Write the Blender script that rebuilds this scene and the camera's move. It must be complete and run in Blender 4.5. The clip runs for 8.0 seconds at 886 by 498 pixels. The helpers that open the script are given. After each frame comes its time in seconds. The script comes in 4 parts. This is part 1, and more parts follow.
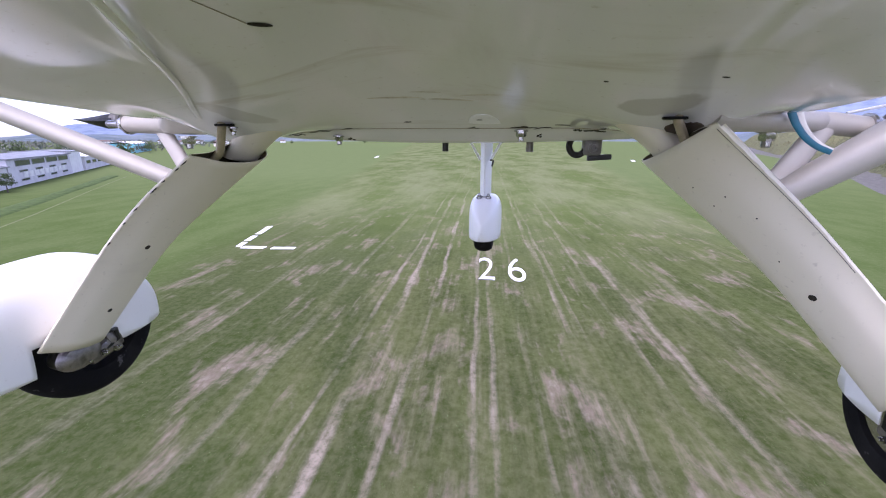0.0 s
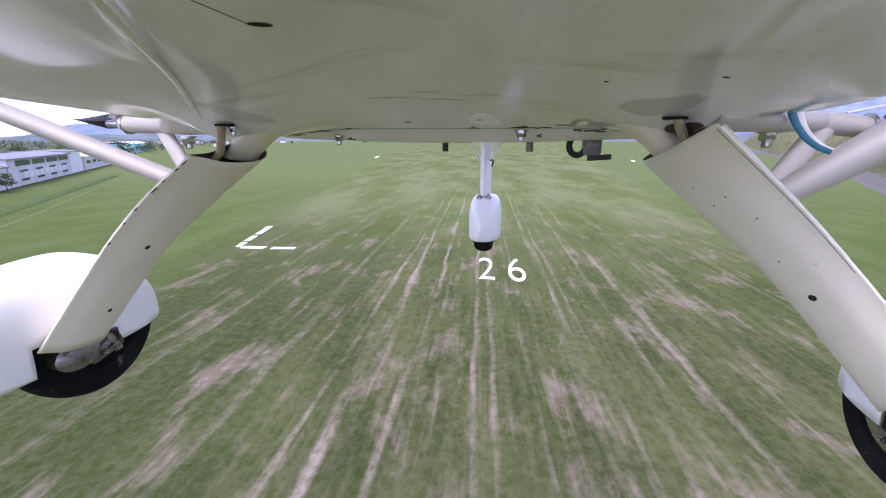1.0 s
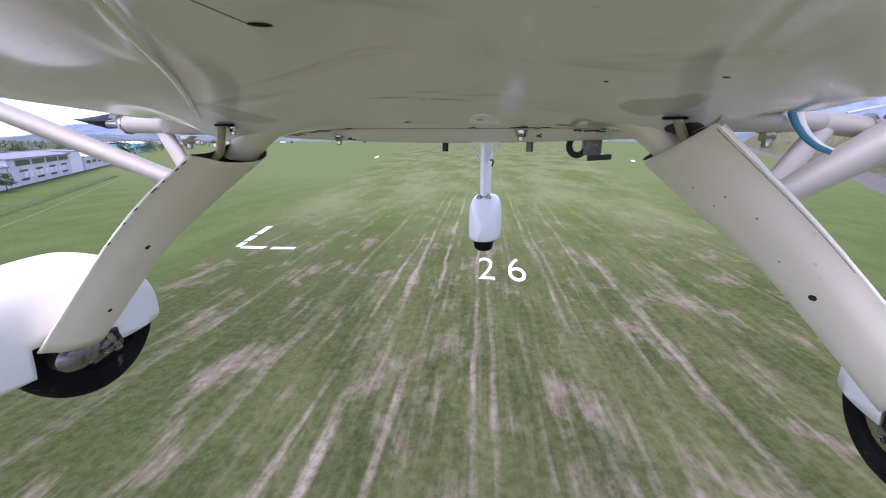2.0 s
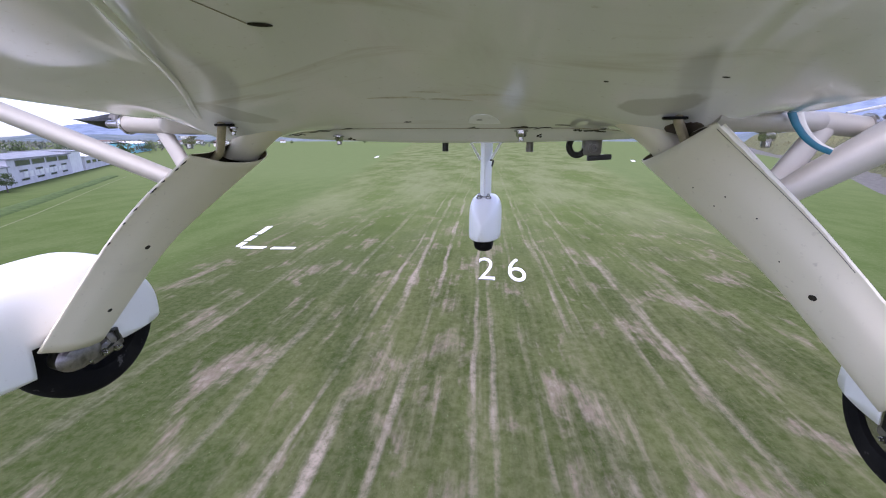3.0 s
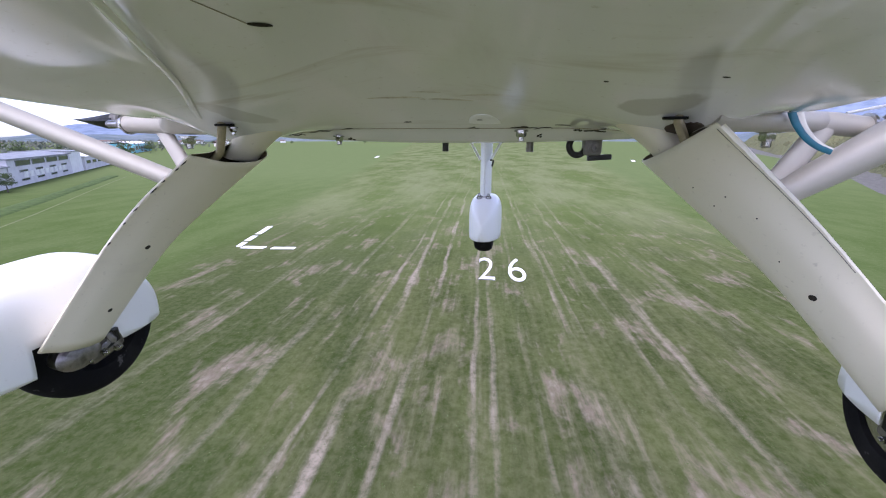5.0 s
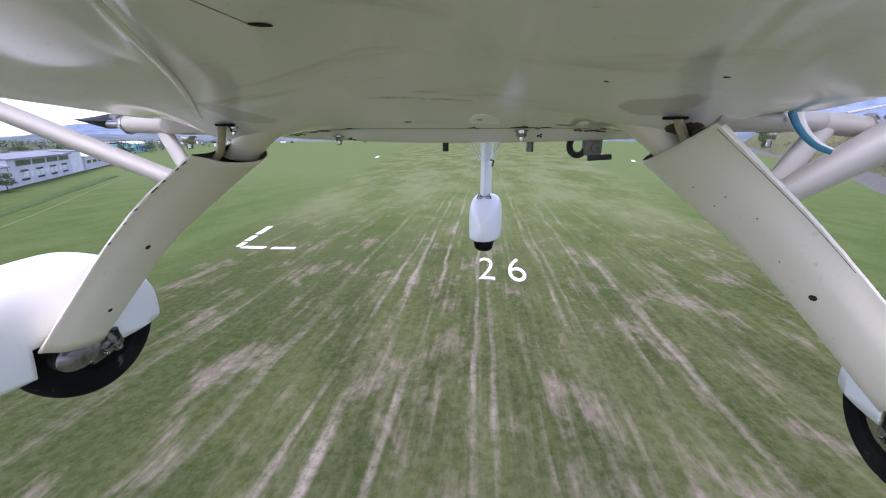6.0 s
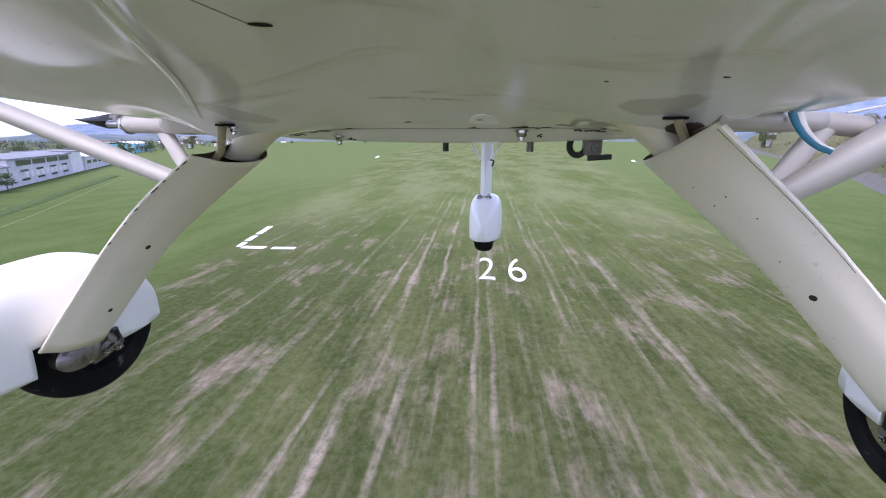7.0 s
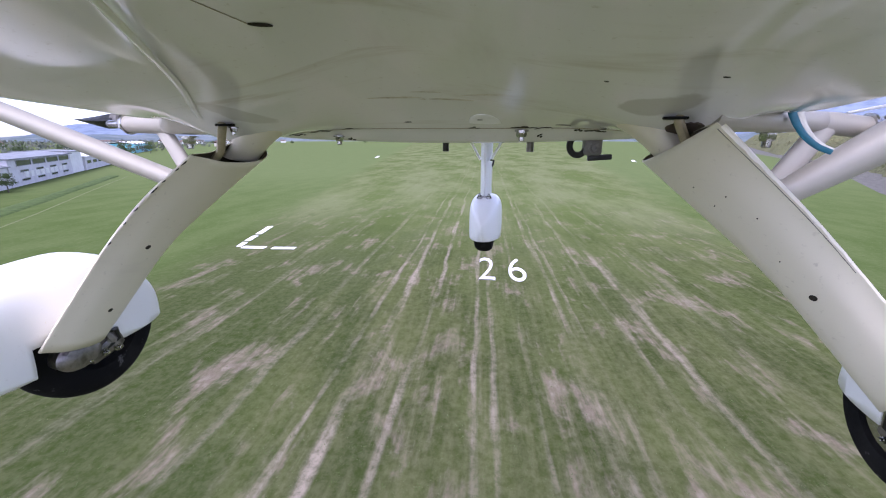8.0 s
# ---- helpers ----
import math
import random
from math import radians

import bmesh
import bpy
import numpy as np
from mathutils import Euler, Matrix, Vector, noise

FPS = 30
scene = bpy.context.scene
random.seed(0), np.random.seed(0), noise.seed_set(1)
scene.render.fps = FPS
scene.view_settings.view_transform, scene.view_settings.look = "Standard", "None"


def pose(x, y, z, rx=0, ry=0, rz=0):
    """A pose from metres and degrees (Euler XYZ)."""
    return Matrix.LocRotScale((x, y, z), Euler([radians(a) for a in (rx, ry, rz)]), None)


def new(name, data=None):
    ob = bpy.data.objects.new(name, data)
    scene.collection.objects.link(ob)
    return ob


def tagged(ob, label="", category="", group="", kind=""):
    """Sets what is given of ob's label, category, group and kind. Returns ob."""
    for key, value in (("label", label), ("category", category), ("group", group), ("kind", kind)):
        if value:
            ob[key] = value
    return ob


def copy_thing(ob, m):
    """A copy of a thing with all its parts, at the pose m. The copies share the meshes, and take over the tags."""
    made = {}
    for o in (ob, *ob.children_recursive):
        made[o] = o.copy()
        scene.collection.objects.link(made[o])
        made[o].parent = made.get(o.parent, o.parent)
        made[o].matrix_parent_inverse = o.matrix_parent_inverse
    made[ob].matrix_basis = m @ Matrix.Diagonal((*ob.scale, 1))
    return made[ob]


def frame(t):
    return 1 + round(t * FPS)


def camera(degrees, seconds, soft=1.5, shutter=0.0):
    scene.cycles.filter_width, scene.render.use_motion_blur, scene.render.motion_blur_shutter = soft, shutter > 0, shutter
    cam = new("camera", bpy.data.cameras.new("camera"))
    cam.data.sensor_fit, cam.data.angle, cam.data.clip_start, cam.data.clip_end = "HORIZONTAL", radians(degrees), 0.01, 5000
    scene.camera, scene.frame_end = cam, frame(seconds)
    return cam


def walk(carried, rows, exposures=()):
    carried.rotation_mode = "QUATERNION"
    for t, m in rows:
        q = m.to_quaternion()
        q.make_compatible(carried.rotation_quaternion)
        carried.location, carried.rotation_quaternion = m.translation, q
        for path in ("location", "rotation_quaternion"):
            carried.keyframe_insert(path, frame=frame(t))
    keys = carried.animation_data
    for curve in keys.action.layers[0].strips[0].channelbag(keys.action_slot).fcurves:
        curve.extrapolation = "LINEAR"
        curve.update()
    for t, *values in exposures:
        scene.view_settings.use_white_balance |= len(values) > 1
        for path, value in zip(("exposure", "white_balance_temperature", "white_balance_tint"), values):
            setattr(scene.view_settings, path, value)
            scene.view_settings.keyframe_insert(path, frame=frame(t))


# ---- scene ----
H = 11.0                      # height of the camera over the grass
cam = camera(95.0, 8.0, soft=1.1)
AIM = (90 - 15.2, 0.0, 5.6)
walk(cam, [(t, pose(0.0, 0.0, H, AIM[0], AIM[1], AIM[2] + turn)) for t, turn in
           ((0.0, 0.0), (2.0, 0.0), (4.0, 0.0), (6.0, 0.03), (8.0, 0.05))],
     exposures=((0.0, 2.06, 5840, 34), (2.2, 2.03, 5840, 33), (3.5, 1.95, 5820, 28), (6.5, 1.95, 5820, 27), (7.5, 2.03, 5820, 30), (8.0, 2.01, 5820, 30)))

# ---------------------------------------------------------------- light
SUN_ELEVATION, SUN_FROM = radians(60), radians(204)      # from astern and a little to port, behind thin cloud
world = bpy.data.worlds.new("sky")
scene.world = world
world.use_nodes = True
wn = world.node_tree.nodes
sky = wn.new("ShaderNodeTexSky")
sky.sky_type = "NISHITA"
sky.sun_disc = False
sky.sun_elevation = SUN_ELEVATION
sky.sun_rotation = SUN_FROM
sky.air_density, sky.dust_density, sky.ozone_density = 0.45, 1.6, 0.3
wn["Background"].inputs["Strength"].default_value = 0.15
cloud = wn.new("ShaderNodeHueSaturation")          # thin high cloud takes most of the blue out
cloud.inputs["Saturation"].default_value = 0.62
world.node_tree.links.new(sky.outputs[0], cloud.inputs["Color"])
world.node_tree.links.new(cloud.outputs[0], wn["Background"].inputs["Color"])
sun_data = bpy.data.lights.new("sun", "SUN")
sun_data.energy, sun_data.angle, sun_data.color = 0.73, radians(35), (0.98, 0.98, 1.0)
sun = new("sun", sun_data)
d = Vector((math.sin(SUN_FROM) * math.cos(SUN_ELEVATION), math.cos(SUN_FROM) * math.cos(SUN_ELEVATION), math.sin(SUN_ELEVATION)))
sun.matrix_world = Matrix.Translation((60, -60, 90)) @ d.to_track_quat("Z", "Y").to_matrix().to_4x4()


# ---------------------------------------------------------------- materials
class Mat:
    """A node material with short helpers."""
    def __init__(self, name, color=(0.5, 0.5, 0.5), rough=0.5, metal=0.0, coat=0.0, spec=0.5):
        self.m = bpy.data.materials.new(name)
        self.m.use_nodes = True
        self.t = self.m.node_tree
        self.p = self.t.nodes["Principled BSDF"]
        self.p.inputs["Base Color"].default_value = (*color, 1)
        self.p.inputs["Roughness"].default_value = rough
        self.p.inputs["Metallic"].default_value = metal
        self.p.inputs["Coat Weight"].default_value = coat
        self.p.inputs["Coat Roughness"].default_value = 0.06
        self.p.inputs["Specular IOR Level"].default_value = spec

    def node(self, kind, **values):
        n = self.t.nodes.new(kind)
        for k, v in values.items():
            n.inputs[k.replace("_", " ")].default_value = v
        return n

    def link(self, a, b):
        self.t.links.new(a, b)

    def coords(self, scale=(1, 1, 1), which="Object"):
        c = self.t.nodes.new("ShaderNodeTexCoord")
        m = self.node("ShaderNodeMapping", Scale=scale)
        self.link(c.outputs[which], m.inputs["Vector"])
        return m.outputs[0]

    def noise(self, scale, detail=4.0, stretch=(1, 1, 1), rough=0.55, distortion=0.0):
        n = self.node("ShaderNodeTexNoise", Scale=scale, Detail=detail, Roughness=rough, Distortion=distortion)
        self.link(self.coords(stretch), n.inputs["Vector"])
        return n.outputs["Fac"]

    def ramp(self, value, lo, hi, a=0.0, b=1.0):
        r = self.t.nodes.new("ShaderNodeMapRange")
        r.interpolation_type = "SMOOTHSTEP"
        for k, v in zip(("From Min", "From Max", "To Min", "To Max"), (lo, hi, a, b)):
            r.inputs[k].default_value = v
        self.link(value, r.inputs["Value"])
        return r.outputs[0]

    def math(self, op, a, b):
        n = self.t.nodes.new("ShaderNodeMath")
        n.operation = op
        for i, v in enumerate((a, b)):
            if isinstance(v, (int, float)):
                n.inputs[i].default_value = v
            else:
                self.link(v, n.inputs[i])
        return n.outputs[0]

    def mix(self, fac, a, b):
        n = self.t.nodes.new("ShaderNodeMix")
        n.data_type = "RGBA"
        for key, v in (("Factor", fac), ("A", a), ("B", b)):
            s = next(i for i in n.inputs if i.name == key and i.type == ("VALUE" if key == "Factor" else "RGBA"))
            if isinstance(v, (int, float)):
                s.default_value = v
            elif isinstance(v, tuple):
                s.default_value = (*v, 1)
            else:
                self.link(v, s)
        return next(o for o in n.outputs if o.type == "RGBA")

    def color(self, c):
        self.link(c, self.p.inputs["Base Color"])
        return self

    def rough(self, v):
        self.link(v, self.p.inputs["Roughness"])
        return self

    def bump(self, height, strength=0.3, distance=0.01):
        b = self.node("ShaderNodeBump", Strength=strength, Distance=distance)
        self.link(height, b.inputs["Height"])
        self.link(b.outputs[0], self.p.inputs["Normal"])
        return self


def paint(name, clean, dirty, rough, coat, dirt_lo=0.55, dirt_hi=0.85, grain=9.0, stretch=(1, 0.35, 1)):
    m = Mat(name, clean, rough, 0.0, coat)
    dirt = m.ramp(m.noise(3.2, 8, stretch, 0.62), dirt_lo, dirt_hi)
    fine = m.ramp(m.noise(90.0, 3), 0.62, 0.8, 0.0, 0.5)
    m.color(m.mix(m.math("MAXIMUM", dirt, fine), clean, dirty))
    m.rough(m.ramp(m.noise(grain, 4), 0.3, 0.8, rough, rough + 0.12))
    m.bump(m.noise(1.6, 2), 0.06, 0.02)
    return m.m


def plain(name, color, rough=0.5, metal=0.0, vary=0.25, scale=30.0, coat=0.0, relief=0.15):
    m = Mat(name, color, rough, metal, coat, 0.05 if rough > 0.9 else 0.5)
    dark = tuple(c * (1 - vary) for c in color)
    m.color(m.mix(m.ramp(m.noise(scale, 5), 0.35, 0.7), color, dark))
    m.rough(m.ramp(m.noise(scale * 2.3, 3), 0.3, 0.7, rough * 0.85, min(1, rough * 1.2)))
    m.bump(m.noise(scale * 3, 3), relief, 0.002)
    return m.m


def belly_paint():
    m = Mat("cream_gelcoat_belly", (0.775, 0.765, 0.75), 0.13, 0.0, 0.3)
    dirt = m.ramp(m.noise(3.2, 8, (1, 0.35, 1), 0.62), 0.60, 0.95, 0.0, 0.8)
    fine = m.ramp(m.noise(90.0, 3), 0.62, 0.8, 0.0, 0.4)
    smear = m.noise(2.6, 6, (0.55, 3.2, 1), 0.6, 0.8)
    smear = m.ramp(smear, 0.56, 0.72, 0.0, 0.55)
    c = m.mix(m.math("MAXIMUM", dirt, fine), (0.775, 0.765, 0.75), (0.47, 0.43, 0.36))
    c = m.mix(smear, c, (0.50, 0.44, 0.36))
    # right: painted dark reflection of the leg root; left: a stain: middle, half length, half width, turn, strength
    for mx, my, half_long, half_wide, turn, deep in ((0.440, 0.855, 0.075, 0.036, -0.60, 0.55), (-0.425, 0.885, 0.095, 0.022, 1.10, 0.40)):
        at = m.node("ShaderNodeMapping", Location=(mx, my, 0.0), Rotation=(0.0, 0.0, turn), Scale=(half_long, half_wide, 1000.0))
        at.vector_type = "TEXTURE"
        m.link(m.coords(), at.inputs["Vector"])
        far = m.t.nodes.new("ShaderNodeVectorMath")
        far.operation = "LENGTH"
        m.link(at.outputs[0], far.inputs[0])
        dark_oval = m.math("ADD", far.outputs["Value"], m.ramp(m.noise(14.0, 3), 0.3, 0.7, -0.15, 0.15))
        c = m.mix(m.ramp(dark_oval, 1.05, 0.80, 0.0, deep), c, (0.40, 0.37, 0.31))
    m.color(c)
    m.rough(m.ramp(m.noise(9.0, 5), 0.3, 0.8, 0.07, 0.16))
    m.bump(m.noise(1.6, 3), 0.05, 0.02)
    return m.m


def tyre_rubber():
    """Black rubber with grey dust in the tread and pale scuffs."""
    m = Mat("tyre_rubber", (0.008, 0.008, 0.0085), 0.9, spec=0.1)
    dust = m.ramp(m.noise(9.0, 5), 0.42, 0.72, 0.0, 0.55)
    c = m.mix(dust, (0.007, 0.007, 0.0075), (0.024, 0.022, 0.021))
    fleck = m.math("MULTIPLY", m.ramp(m.noise(42.0, 3), 0.62, 0.72), m.ramp(m.noise(11.0, 3), 0.50, 0.62))
    m.color(m.mix(m.math("MULTIPLY", fleck, 0.7), c, (0.12, 0.115, 0.11)))
    m.bump(m.noise(120.0, 3), 0.4, 0.002)
    return m.m


BELLY = belly_paint()
LEG = paint("leg_gelcoat", (0.75, 0.695, 0.560), (0.46, 0.41, 0.32), 0.33, 0.1, 0.6, 0.95)
WHITE = paint("white_gelcoat", (0.86, 0.86, 0.86), (0.72, 0.71, 0.69), 0.28, 0.2, 0.72, 1.25)
RUBBER = tyre_rubber()
STEEL = plain("zinc_steel", (0.48, 0.475, 0.47), 0.20, 1.0, 0.25, 80)
ALLOY = plain("worn_alloy", (0.33, 0.305, 0.30), 0.46, 1.0, 0.6, 28, relief=0.5)
HOSE_GREY = plain("dark_grey_hose", (0.016, 0.016, 0.015), 0.6, 0, 0.3, 40)
BLACK = plain("black_plastic", (0.008, 0.008, 0.009), 0.5, 0, 0.3, 40)
STRUT = paint("strut_gelcoat", (0.43, 0.405, 0.350), (0.40, 0.35, 0.28), 0.50, 0.03, 0.5, 0.9)
SPRING = plain("fibreglass_spring", (0.36, 0.30, 0.17), 0.5, 0, 0.3, 50)
# DARK carries the shade of hollow interiors in its brown colour
DARK = plain("shaded_hollow", (0.085, 0.060, 0.042), 0.85, 0, 0.5, 20)
GREY = plain("grey_fitting", (0.20, 0.19, 0.175), 0.5, 0.3, 0.3, 60)
TEAL = plain("teal_band", (0.003, 0.105, 0.155), 0.4, 0, 0.2, 60)
PALE = plain("pale_band", (0.62, 0.60, 0.54), 0.45, 0, 0.2, 60)
CHIP = plain("bare_chip", (0.022, 0.016, 0.010), 0.8, 0, 0.5, 120)
STAIN = plain("oil_film", (0.36, 0.32, 0.25), 0.25, 0, 0.3, 20)
SLAB = plain("white_slab", (0.80, 0.80, 0.79), 0.8, 0, 0.2, 2.0)


# ---------------------------------------------------------------- mesh helpers
def finish(bm, smooth=True):
    bmesh.ops.recalc_face_normals(bm, faces=bm.faces)
    for f in bm.faces:
        f.smooth = smooth
    return bm


def part(name, bm, material, parent=None, label="", smooth=True, sharp=35):
    """Links a bmesh as one mesh object, under parent where there is one."""
    finish(bm, smooth)
    me = bpy.data.meshes.new(name)
    if smooth:
        for e in bm.edges:
            if len(e.link_faces) == 2 and e.calc_face_angle(0) > radians(sharp):
                e.smooth = False
    bm.to_mesh(me)
    bm.free()
    me.materials.append(material)
    ob = new(name, me)
    if parent:
        ob.parent = parent
    return tagged(ob, label) if label else ob


def box(bm, lo, hi, bevel=0.0, m=None):
    made = bmesh.ops.create_cube(bm, size=1.0)["verts"]
    lo, hi = Vector(lo), Vector(hi)
    for v in made:
        v.co = Vector(((v.co[i] + 0.5) * (hi[i] - lo[i]) + lo[i]) for i in range(3))
    if bevel:
        edges = list({e for v in made for e in v.link_edges})
        out = bmesh.ops.bevel(bm, geom=edges, offset=bevel, segments=2, affect="EDGES", profile=0.5)
        made = list({v for f in out["faces"] for v in f.verts} | {v for v in made if v.is_valid})
    if m is not None:
        bmesh.ops.transform(bm, matrix=m, verts=made)
    return bm


def loft(bm, rings, closed=True, cap=(False, False)):
    """Skins rings of points of equal length."""
    rows = [[bm.verts.new(p) for p in r] for r in rings]
    n = len(rows[0])
    for a, b in zip(rows, rows[1:]):
        for i in range(n if closed else n - 1):
            j = (i + 1) % n
            bm.faces.new((a[i], a[j], b[j], b[i]))
    if cap[0]:
        bm.faces.new(rows[0][::-1])
    if cap[1]:
        bm.faces.new(rows[-1])
    return bm


def frame_axes(way, up):
    way = way.normalized()
    side = (up - way * up.dot(way)).normalized()
    return side, way.cross(side)


def tube(bm, points, radius, sides=14, flat=1.0, up=Vector((0, 1, 0)), cap=True):
    """A rounded bar along points; radius across up, flat times that in the other sense."""
    pts = [Vector(p) for p in points]
    rings = []
    for i, p in enumerate(pts):
        way = pts[min(i + 1, len(pts) - 1)] - pts[max(i - 1, 0)]
        a, b = frame_axes(way, up)
        r = radius[i] if isinstance(radius, (list, tuple)) else radius
        rings.append([p + a * r * math.cos(2 * math.pi * k / sides) + b * r * flat * math.sin(2 * math.pi * k / sides) for k in range(sides)])
    return loft(bm, rings, True, (cap, cap))


def lathe(bm, profile, sides=40, axis="X", closed=False):
    """Turns (along, radius) pairs round an axis."""
    rings = []
    for k in range(sides):
        a = 2 * math.pi * k / sides
        c, s = math.cos(a), math.sin(a)
        rings.append([{"X": (h, r * c, r * s), "Z": (r * c, r * s, h), "Y": (r * c, h, r * s)}[axis] for h, r in profile])
    return loft(bm, rings + [rings[0]], closed)


def weld(bm, dist=1e-5):
    bmesh.ops.remove_doubles(bm, verts=bm.verts, dist=dist)
    return bm


def moved(bm, m):
    bmesh.ops.transform(bm, matrix=m, verts=bm.verts)
    return bm


def smoothstep(a, b, x):
    t = min(1.0, max(0.0, (x - a) / (b - a)))
    return t * t * (3 - 2 * t)


def hexbolt(name, parent, place, m_turn, r=0.013, label=""):
    """A washer, a hexagonal nut and a threaded end, standing along +z of m_turn."""
    bm = bmesh.new()
    lathe(bm, [(0, 0.0), (0, r * 1.35), (r * 0.25, r * 1.35), (r * 0.25, 0.0)], 20, "Z")
    bm2 = [(r * 0.25, 0.0), (r * 0.25, r), (r * 0.9, r * 1.02), (r * 1.25, r * 0.86), (r * 1.25, 0.0)]
    lathe(bm, bm2, 6, "Z")
    lathe(bm, [(r * 1.2, 0.0), (r * 1.2, r * 0.55), (r * 1.9, r * 0.55), (r * 2.05, r * 0.45), (r * 2.05, 0.0)], 12, "Z")
    weld(bm)
    moved(bm, Matrix.Translation(place) @ m_turn)
    return part(name, bm, STEEL, parent, label, True, 25)


# ---------------------------------------------------------------- ground
# across the strip: middle, half width and how bare each wheel track is
WHEEL_TRACKS = ((-16.5, 0.35, 0.35), (-10.6, 0.26, 0.45), (-6.9, 0.17, 0.80), (-5.6, 0.22, 1.0), (-3.3, 0.17, 0.95), (-0.2, 0.19, 0.80), (0.75, 0.15, 0.70),
                (2.5, 0.13, 0.60), (5.1, 0.24, 1.0), (5.9, 0.14, 0.60), (8.6, 0.16, 0.55), (10.4, 0.26, 0.70), (14.5, 0.32, 0.40))


def ground_material():
    m = Mat("mown_airfield_grass", (0.1, 0.15, 0.05), 1.0, spec=0.0)
    sep = m.t.nodes.new("ShaderNodeSeparateXYZ")
    m.link(m.coords(), sep.inputs[0])
    x, y = sep.outputs[0], sep.outputs[1]
    # turf of the strip: sown in rows along it, greener and yellower by patches
    big = m.noise(0.05, 3, (1, 0.6, 1))
    mid = m.noise(0.26, 4, (1, 0.45, 1), 0.6)
    blade = m.noise(1.0, 5, (3.4, 1.0, 1), 0.70)
    rows = m.noise(1.0, 3, (1.7, 0.085, 1), 0.55)
    sway = m.ramp(m.noise(1.0, 3, (0.25, 0.05, 1), 0.6), 0.2, 0.8, -0.45, 0.45)
    tracks = None
    for at, half, depth in WHEEL_TRACKS:
        one = m.math("ABSOLUTE", m.math("ADD", m.math("SUBTRACT", x, at), sway), 0.0)
        one = m.ramp(one, half * 0.35, half * 1.5, depth, 0.0)
        tracks = one if tracks is None else m.math("MAXIMUM", tracks, one)
    pairs = m.noise(1.0, 2, (2.6, 0.014, 1), 0.5)
    drift = m.noise(0.20, 4, (1, 0.40, 1), 0.62, 0.4)
    thin = m.noise(0.36, 5, (1, 0.55, 1), 0.62, 0.5)
    lush = m.mix(m.ramp(mid, 0.34, 0.64), (0.026, 0.041, 0.009), (0.066, 0.083, 0.026))
    lush = m.mix(m.ramp(big, 0.40, 0.64, 0.0, 0.60), lush, (0.040, 0.066, 0.013))
    lush = m.mix(m.ramp(rows, 0.42, 0.68, 0.0, 0.38), lush, (0.102, 0.108, 0.048))
    lush = m.mix(m.ramp(blade, 0.46, 0.72, 0.0, 0.34), lush, (0.112, 0.122, 0.056))
    lush = m.mix(m.ramp(blade, 0.46, 0.26, 0.0, 0.45), lush, (0.021, 0.031, 0.008))
    rank = m.math("ADD", x, m.ramp(mid, 0.3, 0.7, -5.0, 5.0))
    lush = m.mix(m.ramp(rank, -4.0, -13.0, 0.0, 0.60), lush, (0.028, 0.048, 0.011))
    # far turf painted paler with distance: its brightness and haze are in the colour
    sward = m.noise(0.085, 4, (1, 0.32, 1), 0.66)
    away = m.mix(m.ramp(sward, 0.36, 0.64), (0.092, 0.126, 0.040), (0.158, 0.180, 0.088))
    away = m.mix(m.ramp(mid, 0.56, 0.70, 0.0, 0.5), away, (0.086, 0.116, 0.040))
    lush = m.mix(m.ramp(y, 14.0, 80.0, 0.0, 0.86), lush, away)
    # the meadow beside it
    fine = m.noise(2.6, 5, (1, 0.6, 1), 0.65)
    meadow = m.mix(m.ramp(mid, 0.3, 0.7), (0.060, 0.094, 0.026), (0.084, 0.116, 0.040))
    meadow = m.mix(m.ramp(fine, 0.45, 0.75, 0.0, 0.40), meadow, (0.112, 0.136, 0.060))
    # the same distance paling painted into the meadow
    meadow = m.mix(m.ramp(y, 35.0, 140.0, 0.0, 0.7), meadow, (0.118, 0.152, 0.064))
    wob = m.ramp(m.noise(0.10, 3), 0.2, 0.8, -1.6, 1.6)
    across = m.math("ABSOLUTE", m.math("ADD", x, wob), 0.0)
    edge = m.math("SUBTRACT", across, m.math("MULTIPLY", m.math("MAXIMUM", m.math("SUBTRACT", y, 28.0), 0.0), 0.15))
    inside = m.ramp(edge, 21.0, 30.0, 1.0, 0.0)
    c = m.mix(inside, meadow, lush)
    # straw where the turf is thin, in rows that come and go
    straw = m.math("MULTIPLY", m.ramp(rows, 0.45, 0.66), m.ramp(thin, 0.44, 0.66))
    straw = m.math("MULTIPLY", straw, m.ramp(blade, 0.30, 0.62, 0.35, 1.0))
    c = m.mix(m.math("MULTIPLY", m.math("MULTIPLY", straw, m.ramp(y, 18.0, 75.0, 0.52, 0.16)), inside), c, (0.240, 0.213, 0.154))
    # bare pinkish soil in drilled patches
    bare = m.math("ADD", thin, m.math("MULTIPLY", m.math("SUBTRACT", pairs, 0.5), 0.30))
    bare = m.math("MULTIPLY", m.ramp(bare, 0.53, 0.70), m.ramp(blade, 0.25, 0.55, 0.45, 1.0))
    bare = m.math("MULTIPLY", bare, m.ramp(y, 20.0, 80.0, 0.72, 0.12))
    soil = m.mix(m.ramp(fine, 0.4, 0.7), (0.193, 0.150, 0.123), (0.281, 0.234, 0.193))
    c = m.mix(m.math("MULTIPLY", bare, inside), c, soil)
    # long wheel tracks down the strip
    rut = m.math("MULTIPLY", tracks, m.ramp(pairs, 0.34, 0.60, 0.45, 1.0))
    rut = m.math("MULTIPLY", rut, m.ramp(drift, 0.38, 0.62, 0.10, 1.0))
    clump = m.noise(2.4, 6, (1, 0.8, 1), 0.75)
    rut = m.math("MULTIPLY", rut, m.ramp(blade, 0.25, 0.60, 0.60, 1.0))
